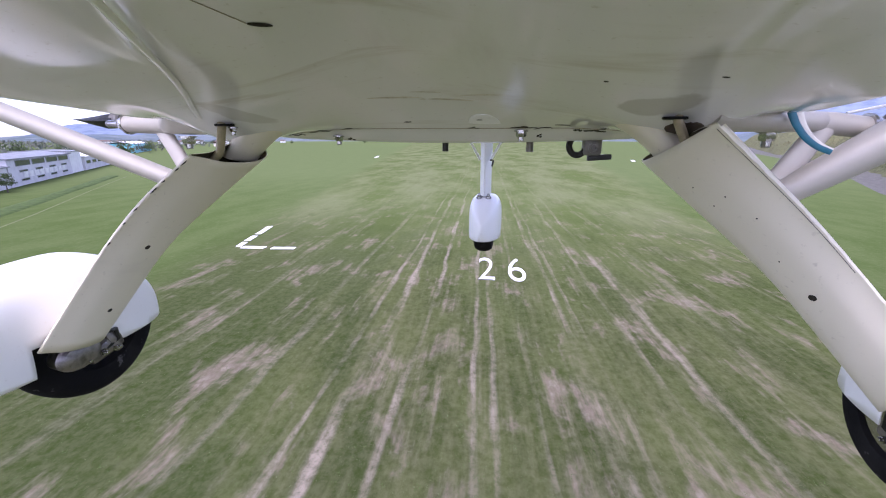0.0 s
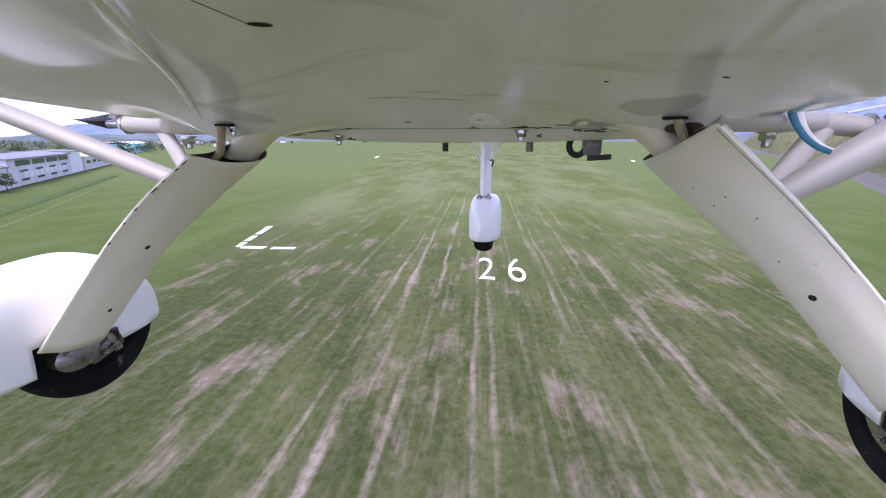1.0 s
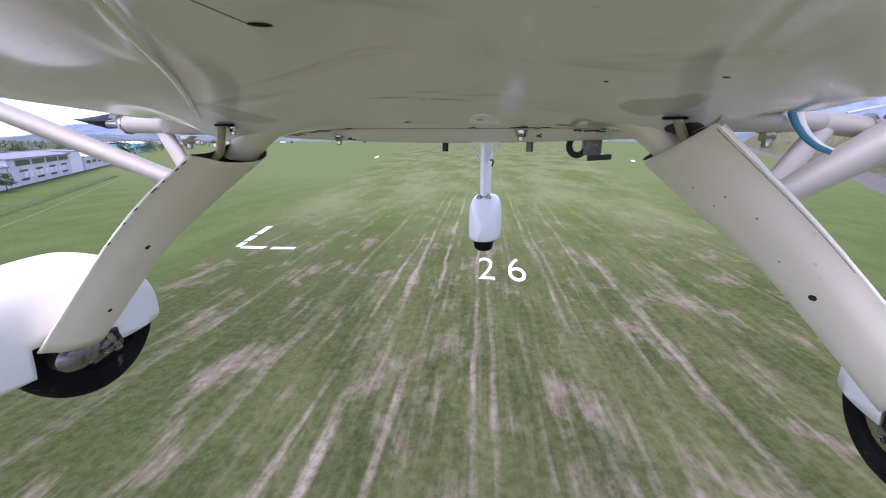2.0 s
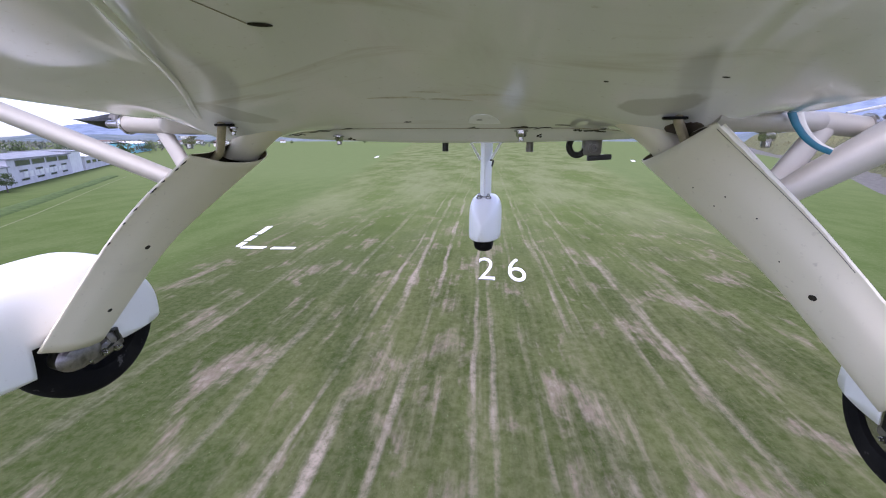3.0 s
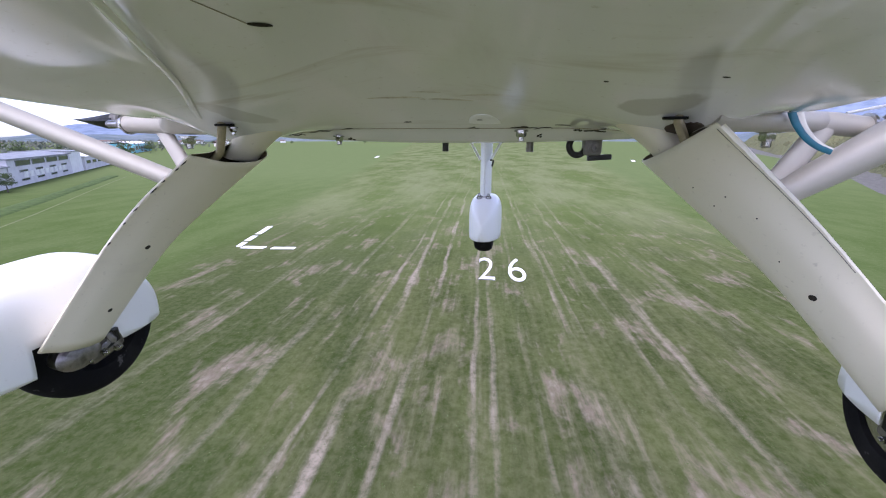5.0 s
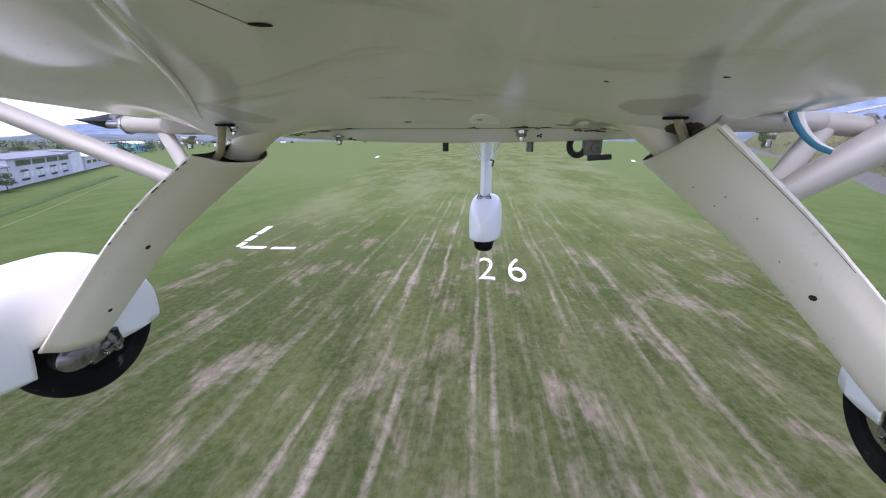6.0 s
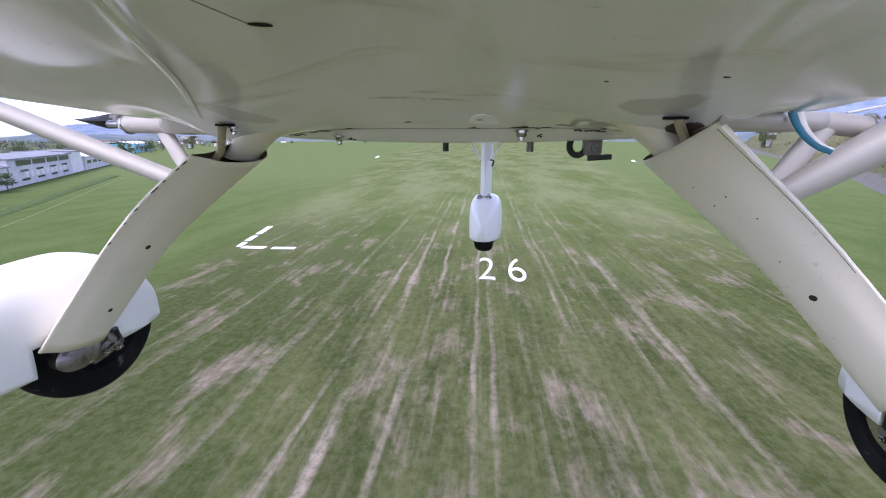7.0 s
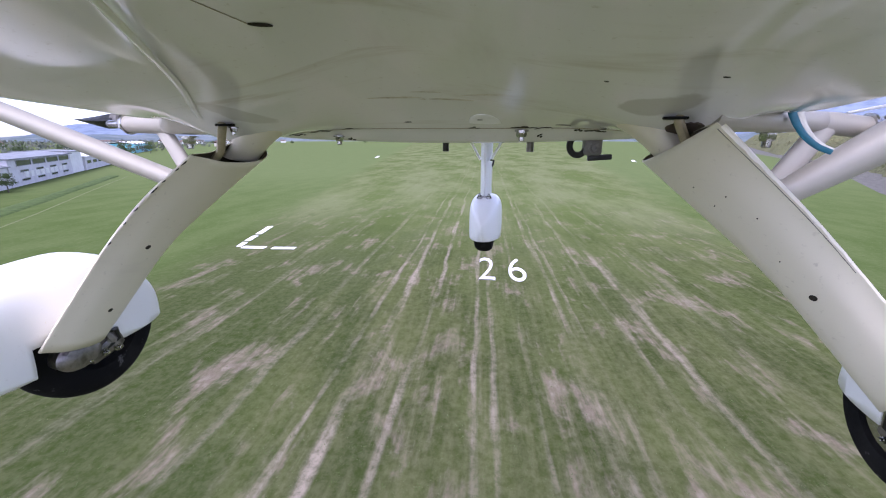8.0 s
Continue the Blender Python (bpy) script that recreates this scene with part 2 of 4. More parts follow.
    rut = m.math("MULTIPLY", rut, m.ramp(clump, 0.36, 0.58, 0.55, 1.0))
    rut = m.math("MULTIPLY", rut, m.ramp(y, 26.0, 110.0, 1.0, 0.22))
    c = m.mix(rut, c, (0.281, 0.240, 0.193))
    # dead thatch showing through everywhere, most of all on the strip
    thatch = m.mix(m.ramp(clump, 0.35, 0.65), (0.030, 0.034, 0.015), (0.120, 0.110, 0.070))
    c = m.mix(m.math("MULTIPLY", m.ramp(y, 10.0, 60.0, 0.30, 0.10), m.ramp(inside, 0.0, 1.0, 0.6, 1.0)), c, thatch)
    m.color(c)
    m.bump(m.math("ADD", blade, m.math("MULTIPLY", mid, 2.0)), 0.30, 0.05)
    return m.m


bm = bmesh.new()
bmesh.ops.create_grid(bm, x_segments=60, y_segments=60, size=4600)
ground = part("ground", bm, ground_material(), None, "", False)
tagged(ground, "green grass airfield with a thin drilled turf strip", "ground", kind="structure")

def grass_tufts(count):
    """Short tufts standing on the strip and the field beside it."""
    r = np.random.default_rng(5)
    y = 7 + 75 * r.random(count) ** 1.5
    x = (r.random(count) * 2 - 1) * (10 + y * 1.15)
    keep = ~((np.abs(x - 1.9) < 3.2) & (np.abs(y - 48.8) < 4.5)) & ~((np.abs(np.abs(x) - 26) < 9) & (np.abs(y - 58) < 10))
    x, y = x[keep], y[keep]
    n = len(x)
    verts = np.zeros((n, 4, 3, 3))
    for k in range(4):
        a = r.random(n) * 2 * np.pi
        h = 0.012 + 0.025 * r.random(n)
        lean = 0.04 + 0.07 * r.random(n)
        w = 0.008 + 0.010 * r.random(n)
        ox, oy = (r.random(n) - 0.5) * 0.09, (r.random(n) - 0.5) * 0.09
        px, py = x + ox, y + oy
        verts[:, k, 0] = np.stack((px - np.sin(a) * w, py + np.cos(a) * w, np.zeros(n) - 0.01), 1)
        verts[:, k, 1] = np.stack((px + np.sin(a) * w, py - np.cos(a) * w, np.zeros(n) - 0.01), 1)
        verts[:, k, 2] = np.stack((px + np.cos(a) * lean, py + np.sin(a) * lean, h), 1)
    me = bpy.data.meshes.new("grass")
    me.from_pydata(verts.reshape(-1, 3).tolist(), [], np.arange(n * 12).reshape(-1, 3).tolist())
    m = Mat("grass_blades", (0.07, 0.09, 0.03), 0.9, spec=0.1)
    g = m.t.nodes.new("ShaderNodeNewGeometry")
    patchy = m.noise(0.5, 4)
    m.color(m.mix(m.ramp(m.math("ADD", g.outputs["Random Per Island"], m.ramp(patchy, 0.3, 0.7, -0.25, 0.25)), 0.55, 0.85), (0.055, 0.085, 0.025), (0.100, 0.112, 0.055)))
    me.materials.append(m.m)
    tagged(new("grass", me), "short green and dry grass tufts on the field", "grass", kind="stuff")


grass_tufts(12000)

# ---------------------------------------------------------------- runway marks
def slab(name, parent, x0, y0, x1, y1, width):
    """A flat white board between two places on the grass."""
    a, b = Vector((x0, y0, 0)), Vector((x1, y1, 0))
    m = Matrix.Translation((a + b) / 2) @ (b - a).to_track_quat("X", "Z").to_matrix().to_4x4()
    bm = box(bmesh.new(), (-(b - a).length / 2, -width / 2, 0.0), ((b - a).length / 2, width / 2, 0.06), 0.012)
    return part(name, moved(bm, m), SLAB, parent, "", False)


def corner_mark(x, y, s, turn):
    mark = new("threshold_corner_mark")
    mark.matrix_world = pose(x, y, 0.004, 0, 0, turn)
    tagged(mark, "white corner mark of five boards lying on the grass", "runway mark", "runway threshold marks")
    slab("board", mark, 0.45 * s, 0.0, 2.9 * s, 0.0, 0.85)
    slab("board", mark, 3.7 * s, -0.05, 6.1 * s, 0.1, 0.75)
    slab("board", mark, -0.1 * s, 0.2, -0.45 * s, 2.0, 0.6)
    slab("board", mark, -0.6 * s, 2.7, -1.0 * s, 5.0, 0.65)
    slab("board", mark, -1.15 * s, 5.9, -1.9 * s, 10.2, 0.7)


corner_mark(-25.4, 38.9, 1, 0)
corner_mark(30.6, 36.0, -1, 0)
for x, y, turn in ((-66.5, 255.0, 10), (76.5, 222.0, -16)):
    edge_mark = new("edge_mark")
    edge_mark.matrix_world = pose(x, y, 0.004, 0, 0, turn)
    tagged(edge_mark, "long white edge board lying on the grass", "runway mark", "runway edge marks")
    slab("board", edge_mark, 0, -9, 0, -0.5, 1.6)
    slab("board", edge_mark, 0, 0.5, 0, 9, 1.6)


def numeral(text, x, y, wide, deep):
    cu = bpy.data.curves.new("runway_number", "FONT")
    cu.body, cu.size, cu.extrude, cu.offset = text, 1.0, 0.03, -0.012
    src = bpy.data.objects.new("source", cu)
    scene.collection.objects.link(src)
    me = bpy.data.meshes.new_from_object(src.evaluated_get(bpy.context.evaluated_depsgraph_get()))
    bpy.data.objects.remove(src)
    lo = Vector([min(v.co[i] for v in me.vertices) for i in range(3)])
    hi = Vector([max(v.co[i] for v in me.vertices) for i in range(3)])
    for v in me.vertices:
        v.co = Vector(((v.co.x - lo.x) / (hi.x - lo.x) * wide, (v.co.y - lo.y) / (hi.y - lo.y) * deep, v.co.z + 0.03))
    me.materials.append(SLAB)
    ob = new("runway_number", me)
    ob.matrix_world = pose(x, y, 0.004)
    return tagged(ob, "large white numeral %s laid flat on the grass" % text, "runway number", "runway numbers")


numeral("2", -0.20, 31.1, 1.36, 6.2)
numeral("6", 2.33, 31.0, 1.42, 6.3)


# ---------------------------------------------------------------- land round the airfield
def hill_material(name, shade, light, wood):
    """Wooded slopes far off: folds, clearings and darker forest, with haze mixed into the colours."""
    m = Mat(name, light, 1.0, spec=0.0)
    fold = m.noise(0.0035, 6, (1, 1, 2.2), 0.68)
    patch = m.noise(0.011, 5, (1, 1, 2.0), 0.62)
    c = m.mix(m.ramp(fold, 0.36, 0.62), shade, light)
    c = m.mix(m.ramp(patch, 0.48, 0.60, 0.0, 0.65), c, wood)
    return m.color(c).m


# aerial haze is painted in: the farther ridge is bluer and paler
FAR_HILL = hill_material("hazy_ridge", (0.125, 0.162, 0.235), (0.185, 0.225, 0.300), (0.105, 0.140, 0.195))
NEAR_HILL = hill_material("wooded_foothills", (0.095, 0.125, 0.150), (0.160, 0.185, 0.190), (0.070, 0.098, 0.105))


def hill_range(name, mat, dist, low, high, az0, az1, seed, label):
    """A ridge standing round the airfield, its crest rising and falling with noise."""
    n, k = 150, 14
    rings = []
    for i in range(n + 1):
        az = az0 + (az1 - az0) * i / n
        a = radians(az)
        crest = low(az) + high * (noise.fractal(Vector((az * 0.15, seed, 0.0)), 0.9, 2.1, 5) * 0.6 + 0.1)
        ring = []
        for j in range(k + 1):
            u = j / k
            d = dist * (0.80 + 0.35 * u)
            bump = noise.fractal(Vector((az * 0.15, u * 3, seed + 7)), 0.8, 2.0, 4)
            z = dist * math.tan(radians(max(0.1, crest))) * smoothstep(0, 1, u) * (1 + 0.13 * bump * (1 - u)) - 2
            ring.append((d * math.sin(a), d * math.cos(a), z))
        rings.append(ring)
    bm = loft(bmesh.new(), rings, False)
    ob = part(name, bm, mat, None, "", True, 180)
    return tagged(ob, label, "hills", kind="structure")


hill_range("backdrop_far", FAR_HILL, 3600, lambda az: 0.35 + min(1.1, 0.13 * max(0.0, az + 54)) + 7.0 * smoothstep(8, 52, az), 1.7, -85, 85, 3.1, "wooded mountain ridge painted in hazy blue")
hill_range("backdrop_near", NEAR_HILL, 2200, lambda az: 0.6 + 2.1 * smoothstep(20, 45, az), 1.0, -85, 85, 9.4, "lower wooded foothills, blue-green with painted haze")

GRAVEL = plain("grey_gravel", (0.130, 0.128, 0.115), 0.95, 0, 0.35, 0.9, relief=0.6)
SCRUB = plain("dry_scrub", (0.150, 0.155, 0.080), 0.95, 0, 0.5, 1.2, relief=0.8)
LEAF = plain("spring_leaves", (0.075, 0.115, 0.035), 0.8, 0, 0.5, 1.3, relief=0.3)
DARKGRASS = plain("rank_ditch_grass", (0.072, 0.108, 0.036), 0.95, 0, 0.30, 0.8, relief=0.2)
WORN_GRASS = plain("worn_grass", (0.125, 0.145, 0.070), 0.95, 0, 0.3, 1.2, relief=0.3)
BARK = plain("grey_bark", (0.11, 0.09, 0.07), 0.9, 0, 0.4, 6, relief=0.8)


def ribbon(name, points, width, z, height, mat, label, category, rough=0.0, kind="structure"):
    """A strip of ground along points, swelling to a height in its middle."""
    pts = [Vector((x, y, 0)) for x, y in points]
    fine = []
    for a, b in zip(pts, pts[1:]):
        k = max(2, int((b - a).length / 6))
        fine += [a.lerp(b, i / k) for i in range(k)]
    fine.append(pts[-1])
    rings = []
    for i, p in enumerate(fine):
        way = (fine[min(i + 1, len(fine) - 1)] - fine[max(i - 1, 0)]).normalized()
        side = Vector((way.y, -way.x, 0))
        ring = []
        for j in range(9):
            u = j / 8 * 2 - 1
            q = p + side * (u * width / 2 * (1 + rough * 0.4 * noise.noise(Vector((i * 0.4, u * 2, 5)))))
            ring.append((q.x, q.y, z + height * (1 - u * u) * (1 + rough * noise.noise(Vector((i * 0.5, u * 2, 1)))) - (0.3 if abs(u) == 1 and height > 0.02 else 0)))
        rings.append(ring)
    return tagged(part(name, loft(bmesh.new(), rings, False), mat, None, "", True, 180), label, category, kind=kind)


ribbon("ditch_bank", ((-58, 30), (-73, 54), (-91, 82), (-112, 114)), 4.0, 0.0, 0.30, DARKGRASS, "band of rank dark grass along a ditch", "grass bank", 0.5)
ribbon("field_path", ((-52, 30), (-67, 54), (-86, 82), (-107, 114)), 0.3, 0.02, 0.01, WORN_GRASS, "narrow pale trodden path", "path")
ribbon("road", ((62, 40), (88, 91), (117, 137), (152, 200), (212, 339), (325, 551), (480, 840)), 12, 0.03, 0.02, GRAVEL, "grey gravel road beside the airfield", "road")
ribbon("scrub_bank", ((90, 30), (111, 77), (141, 123), (178, 186), (238, 325), (350, 537), (510, 840)), 50, 0.0, 15.0, SCRUB, "embankment grown over with dry yellow-green scrub", "bank", 0.5)


def shrubs(count):
    """Loose bushes all over the bank beside the road."""
    r = random.Random(21)
    line = [Vector((x, y, 0)) for x, y in ((90, 30), (111, 77), (141, 123), (178, 186), (238, 325), (350, 537), (510, 840))]
    verts, faces = [], []
    for _ in range(count):
        k = min(int(r.random() ** 1.2 * 6), 5)
        p = line[k].lerp(line[k + 1], r.random())
        way = (line[k + 1] - line[k]).normalized()
        u = r.uniform(-0.95, 0.9)
        p = p + Vector((way.y, -way.x, 0)) * u * 25
        p.z = 15.0 * (1 - u * u) * 0.95
        size = r.uniform(0.7, 2.6)
        for _ in range(26):
            q = p + Vector((r.gauss(0, 0.5), r.gauss(0, 0.5), abs(r.gauss(0, 0.45)))) * size
            m = Euler((r.uniform(0, 6), r.uniform(0, 6), r.uniform(0, 6))).to_matrix()
            w = size * r.uniform(0.10, 0.24)
            n = len(verts)
            verts += [tuple(q + m @ Vector(v)) for v in ((-w, 0, 0), (0, -w * 0.6, 0.1 * w), (w, 0, 0), (0, w * 0.6, 0.1 * w))]
            faces.append((n, n + 1, n + 2, n + 3))
    me = bpy.data.meshes.new("shrubs")
    me.from_pydata(verts, [], faces)
    m = Mat("shrub_leaves", (0.1, 0.1, 0.04), 0.9, spec=0.1)
    g = m.t.nodes.new("ShaderNodeNewGeometry")
    c = m.mix(m.ramp(g.outputs["Random Per Island"], 0.2, 0.9), (0.095, 0.115, 0.045), (0.200, 0.200, 0.105))
    m.color(m.mix(m.ramp(m.noise(0.05, 3), 0.4, 0.6, 0.0, 0.5), c, (0.19, 0.165, 0.11)))
    me.materials.append(m.m)
    tagged(new("shrubs", me), "olive and straw-coloured scrub growing on the bank", "shrubs", kind="stuff")


shrubs(1700)


def woods(count):
    """A belt of mixed woodland and hedges beyond the factory, too far to count."""
    r = random.Random(8)
    verts, faces = [], []
    for _ in range(count):
        a, dd = radians(-68 + 54 * r.random()), 300 + 800 * r.random()
        x, y = dd * math.sin(a), dd * math.cos(a)
        if x > -150 - 0.38 * y or noise.noise(Vector((x * 0.012, y * 0.012, 2.0))) < -0.05:
            continue
        tall = r.uniform(4, 10)
        for _ in range(22):
            q = Vector((x + r.gauss(0, 2.6), y + r.gauss(0, 2.6), tall * (0.12 + 0.88 * r.random() ** 0.8)))
            m = Euler((r.uniform(0, 6), r.uniform(0, 6), r.uniform(0, 6))).to_matrix()
            w = r.uniform(0.5, 1.2)
            n = len(verts)
            verts += [tuple(q + m @ Vector(v)) for v in ((-w, 0, 0), (0, -w * 0.7, 0.1 * w), (w, 0, 0), (0, w * 0.7, 0.1 * w))]
            faces.append((n, n + 1, n + 2, n + 3))
    me = bpy.data.meshes.new("woodland")
    me.from_pydata(verts, [], faces)
    m = Mat("hazed_woodland_leaves", (0.1, 0.1, 0.04), 0.9, spec=0.1)
    g = m.t.nodes.new("ShaderNodeNewGeometry")
    # leaf colours greyed and lifted, with some distance haze painted in
    c = m.mix(m.ramp(g.outputs["Random Per Island"], 0.2, 0.9), (0.105, 0.125, 0.105), (0.140, 0.155, 0.128))
    m.color(m.mix(m.ramp(m.noise(0.03, 3), 0.4, 0.6, 0.0, 0.6), c, (0.125, 0.120, 0.105)))
    me.materials.append(m.m)
    tagged(new("woodland", me), "belt of mixed olive and brown spring woodland", "woodland", kind="stuff")


woods(1300)


# ---- trees
def tree(seed, height, spread):
    rnd = random.Random(seed)
    t = new("tree")
    pts = [(0, 0, -0.1), (0.05, 0.02, height * 0.2), (0.1, -0.05, height * 0.45), (0.05, 0.1, height * 0.75)]
    bm = tube(bmesh.new(), pts, [height * 0.035, height * 0.026, height * 0.018, height * 0.006], 8, 1.0, Vector((0, 1, 0)))
    for i in range(6):
        a, z = rnd.uniform(0, 6.28), height * rnd.uniform(0.3, 0.6)
        e = Vector((math.cos(a), math.sin(a), 0)) * spread * rnd.uniform(0.35, 0.6)
        tube(bm, [(0.05, 0, z), (e.x * 0.6, e.y * 0.6, z + height * 0.12), (e.x, e.y, z + height * 0.25)], [height * 0.012, height * 0.008, height * 0.003], 6, 1.0, Vector((0, 0, 1)))
    part("trunk", bm, BARK, t)
    verts, faces = [], []
    clumps = [(Vector((rnd.gauss(0, 0.42), rnd.gauss(0, 0.42), rnd.uniform(-0.55, 0.8))), rnd.uniform(0.22, 0.42)) for _ in range(16)]
    for _ in range(1500):
        c, r = rnd.choice(clumps)
        p = c + Vector((rnd.gauss(0, 1), rnd.gauss(0, 1), rnd.gauss(0, 0.8))).normalized() * r * rnd.uniform(0.6, 1.0)
        p = Vector((p.x * spread * 0.62, p.y * spread * 0.62, height * 0.62 + p.z * height * 0.36))
        q = Euler((rnd.uniform(0, 6), rnd.uniform(0, 6), rnd.uniform(0, 6))).to_matrix()
        w = height * rnd.uniform(0.018, 0.038)
        k = len(verts)
        verts += [tuple(p + q @ Vector(v)) for v in ((-w, 0, 0), (0, -w * 0.6, w * 0.2), (w, 0, 0), (0, w * 0.6, w * 0.2))]
        faces.append((k, k + 1, k + 2, k + 3))
    me = bpy.data.meshes.new("crown")
    me.from_pydata(verts, [], faces)
    me.materials.append(LEAF)
    new("crown", me).parent = t
    return tagged(t, "broad leafy tree in fresh spring green", "tree", "trees round the airfield")


rnd = random.Random(4)
first = [tree(11, 8.0, 6.5), tree(12, 10.0, 7.5), tree(13, 6.0, 6.0)]
places = [(-100.2, 76.8), (-150, 122), (-176, 160), (-205, 190), (-196, 210), (-240, 262), (-258, 300), (-300, 300), (-320, 345), (-345, 420), (-390, 430), (-420, 520), (-440, 470),
          (-480, 640), (-520, 600), (-330, 520), (-560, 820), (-500, 900), (-380, 800), (-250, 860), (-640, 700), (-600, 560), (-230, 205), (-270, 215)]
for i, (x, y) in enumerate(places):
    m = pose(x, y, 0, 0, 0, rnd.uniform(0, 360)) @ Matrix.Scale(rnd.uniform(0.8, 1.25), 4)
    if i < 3:
        first[i].matrix_world = pose(x, y, 0) @ Matrix.Scale(0.5 if i == 0 else 1.0, 4)
    else:
        t = copy_thing(first[i % 3], m)
        t.scale = Vector((1, 1, 1)) * rnd.uniform(0.75, 1.2)

for i in range(16):                     # trees along the crest of the bank
    k = i / 15
    t = copy_thing(first[i % 3], pose(225 + 290 * k + rnd.uniform(-8, 8), 300 + 545 * k + rnd.uniform(-8, 8), 8.5, 0, 0, rnd.uniform(0, 360)))
    t.scale = Vector((1, 1, 1)) * rnd.uniform(0.9, 1.5)

# ---- buildings
CLAD = plain("pale_cladding", (0.62, 0.61, 0.645), 0.7, 0, 0.15, 0.6)
WHITE_PLASTER = plain("white_plaster", (0.78, 0.78, 0.78), 0.8, 0, 0.1, 0.5)
ROOF_GREY = plain("grey_sheet_roof", (0.21, 0.22, 0.24), 0.5, 0.2, 0.2, 0.4)
BLUE_CLAD = plain("turquoise_cladding", (0.16, 0.48, 0.56), 0.6, 0, 0.2, 0.5)
TILE_ROOF = plain("red_tile_roof", (0.17, 0.115, 0.095), 0.85, 0, 0.35, 0.8)
BEIGE = plain("beige_plaster", (0.50, 0.46, 0.40), 0.85, 0, 0.2, 0.5)
PANE = Mat("window_glass", (0.03, 0.04, 0.05), 0.08).m


def window_set(parent, wall_y, x0, x1, z0, z1, panes):
    """A framed window on the -y face of a building, in its own axes."""
    bm = bmesh.new()
    t = 0.12
    for lo, hi in (((x0, z0), (x1, z0 + t)), ((x0, z1 - t), (x1, z1)), ((x0, z0 + t), (x0 + t, z1 - t)), ((x1 - t, z0 + t), (x1, z1 - t))):
        box(bm, (lo[0], wall_y - 0.12, lo[1]), (hi[0], wall_y + 0.02, hi[1]))
    win = part("window", bm, ROOF_GREY, parent, "", False)
    step = (x1 - x0 - 2 * t) / panes
    for i in range(panes):
        b = box(bmesh.new(), (x0 + t + step * i + 0.05, wall_y - 0.05, z0 + t), (x0 + t + step * (i + 1) - 0.05, wall_y - 0.01, z1 - t))
        part("pane", b, PANE, win, "", False)


def building(name, place, turn, length, depth, height, wall, roof, label, pitch=0.5, category="building", group=""):
    b = new(name)
    b.matrix_world = pose(*place, 0, 0, turn)
    part("wall", box(bmesh.new(), (0, 0, -0.3), (length, depth, height), 0.03), wall, b, "", False)
    bm = bmesh.new()
    o = 0.5
    prof = [(-o, height + 0.003), (depth / 2, height + pitch), (depth + o, height + 0.003), (depth + o, height + 0.3), (depth / 2, height + pitch + 0.32), (-o, height + 0.3)]
    loft(bm, [[(x, y, z) for y, z in prof] for x in (-o, length + o)], True, (True, True))
    part("roof", bm, roof, b, "", False)
    return tagged(b, label, category, group)


# main factory hall: seen long side, towards the field
TURN = math.degrees(math.atan2(83.0, -56.0))
hall = building("factory_hall", (-108.3, 84.2, 0), TURN, 47.0, 14.0, 6.2, CLAD, ROOF_GREY, "long pale factory hall with window bands and white wall blocks", 0.8, "factory")
for i in range(4):
    window_set(hall, 0.0, 4.5 + 10.4 * i, 13.6 + 10.4 * i, 4.6, 6.0, 5)
for z in (1.0, 3.1):
    for i in range(4):
        window_set(hall, 0.0, 6.0 + 10.4 * i, 11.0 + 10.4 * i, z, z + 0.6, 4)
for i in range(9):
    bm = box(bmesh.new(), (8.0 + 3.7 * i, -0.16, 1.75), (10.4 + 3.7 * i, 0.01, 3.15), 0.03)
    part("sign_block", bm, SLAB, hall, "plain white sign block", False)
annex = building("factory_annex", (-135.5, 124.0, 0), TURN, 13.0, 14.0, 6.8, WHITE_PLASTER, ROOF_GREY, "tall plain white factory annex", 0.3, "factory")
low = building("factory_wing", (-143.5, 136.5, 0), TURN, 44.0, 18.0, 4.6, CLAD, WHITE_PLASTER, "low pale factory wing with strip windows", 0.6, "factory")
for i in range(5):
    window_set(low, 0.0, 2 + 8.4 * i, 7.6 + 8.4 * i, 2.2, 3.4, 4)
for k in range(4):
    building("sawtooth_hall", (-101.0 + 7.3 * k, 73.4 - 10.8 * k, 0), TURN, 12.4, 22.0, 4.6, CLAD, ROOF_GREY, "pale factory bay with a pitched sawtooth roof", 1.7, "factory", "sawtooth bays")
blue = building("blue_hall", (-277, 308, 0), TURN, 95, 20, 7.0, BLUE_CLAD, WHITE_PLASTER, "long turquoise hall with a white roof and dark windows", 1.5, "hall")
for i in range(7):
    window_set(blue, 0.0, 4 + 13 * i, 13 + 13 * i, 2.6, 5.2, 4)


def house(seed):
    r = random.Random(seed)
    ln, dp, h = r.uniform(9, 14), r.uniform(8, 10), r.uniform(4.5, 6.5)
    b = building("house", (0, 0, 0), 0, ln, dp, h, r.choice((BEIGE, WHITE_PLASTER)), TILE_ROOF, "plain village house with a red tiled roof", 2.6, "house", "village houses")
    for i in range(3):
        window_set(b, 0.0, 1 + i * ln / 3.3, 2.2 + i * ln / 3.3, 1.2, 2.5, 1)
    return b


kinds = [house(i) for i in range(4)]
spots = []
while len(spots) < 46:
    a, dd = radians(rnd.uniform(-62, -16)), rnd.uniform(420, 1300)
    x, y = dd * math.sin(a), dd * math.cos(a)
    if x < -170 - 0.35 * y:
        spots.append((x, y))
for i, (x, y) in enumerate(spots):
    m = pose(x, y, 0, 0, 0, rnd.uniform(20, 80))
    if i < 4:
        kinds[i].matrix_world = m
    else:
        copy_thing(kinds[i % 4], m)

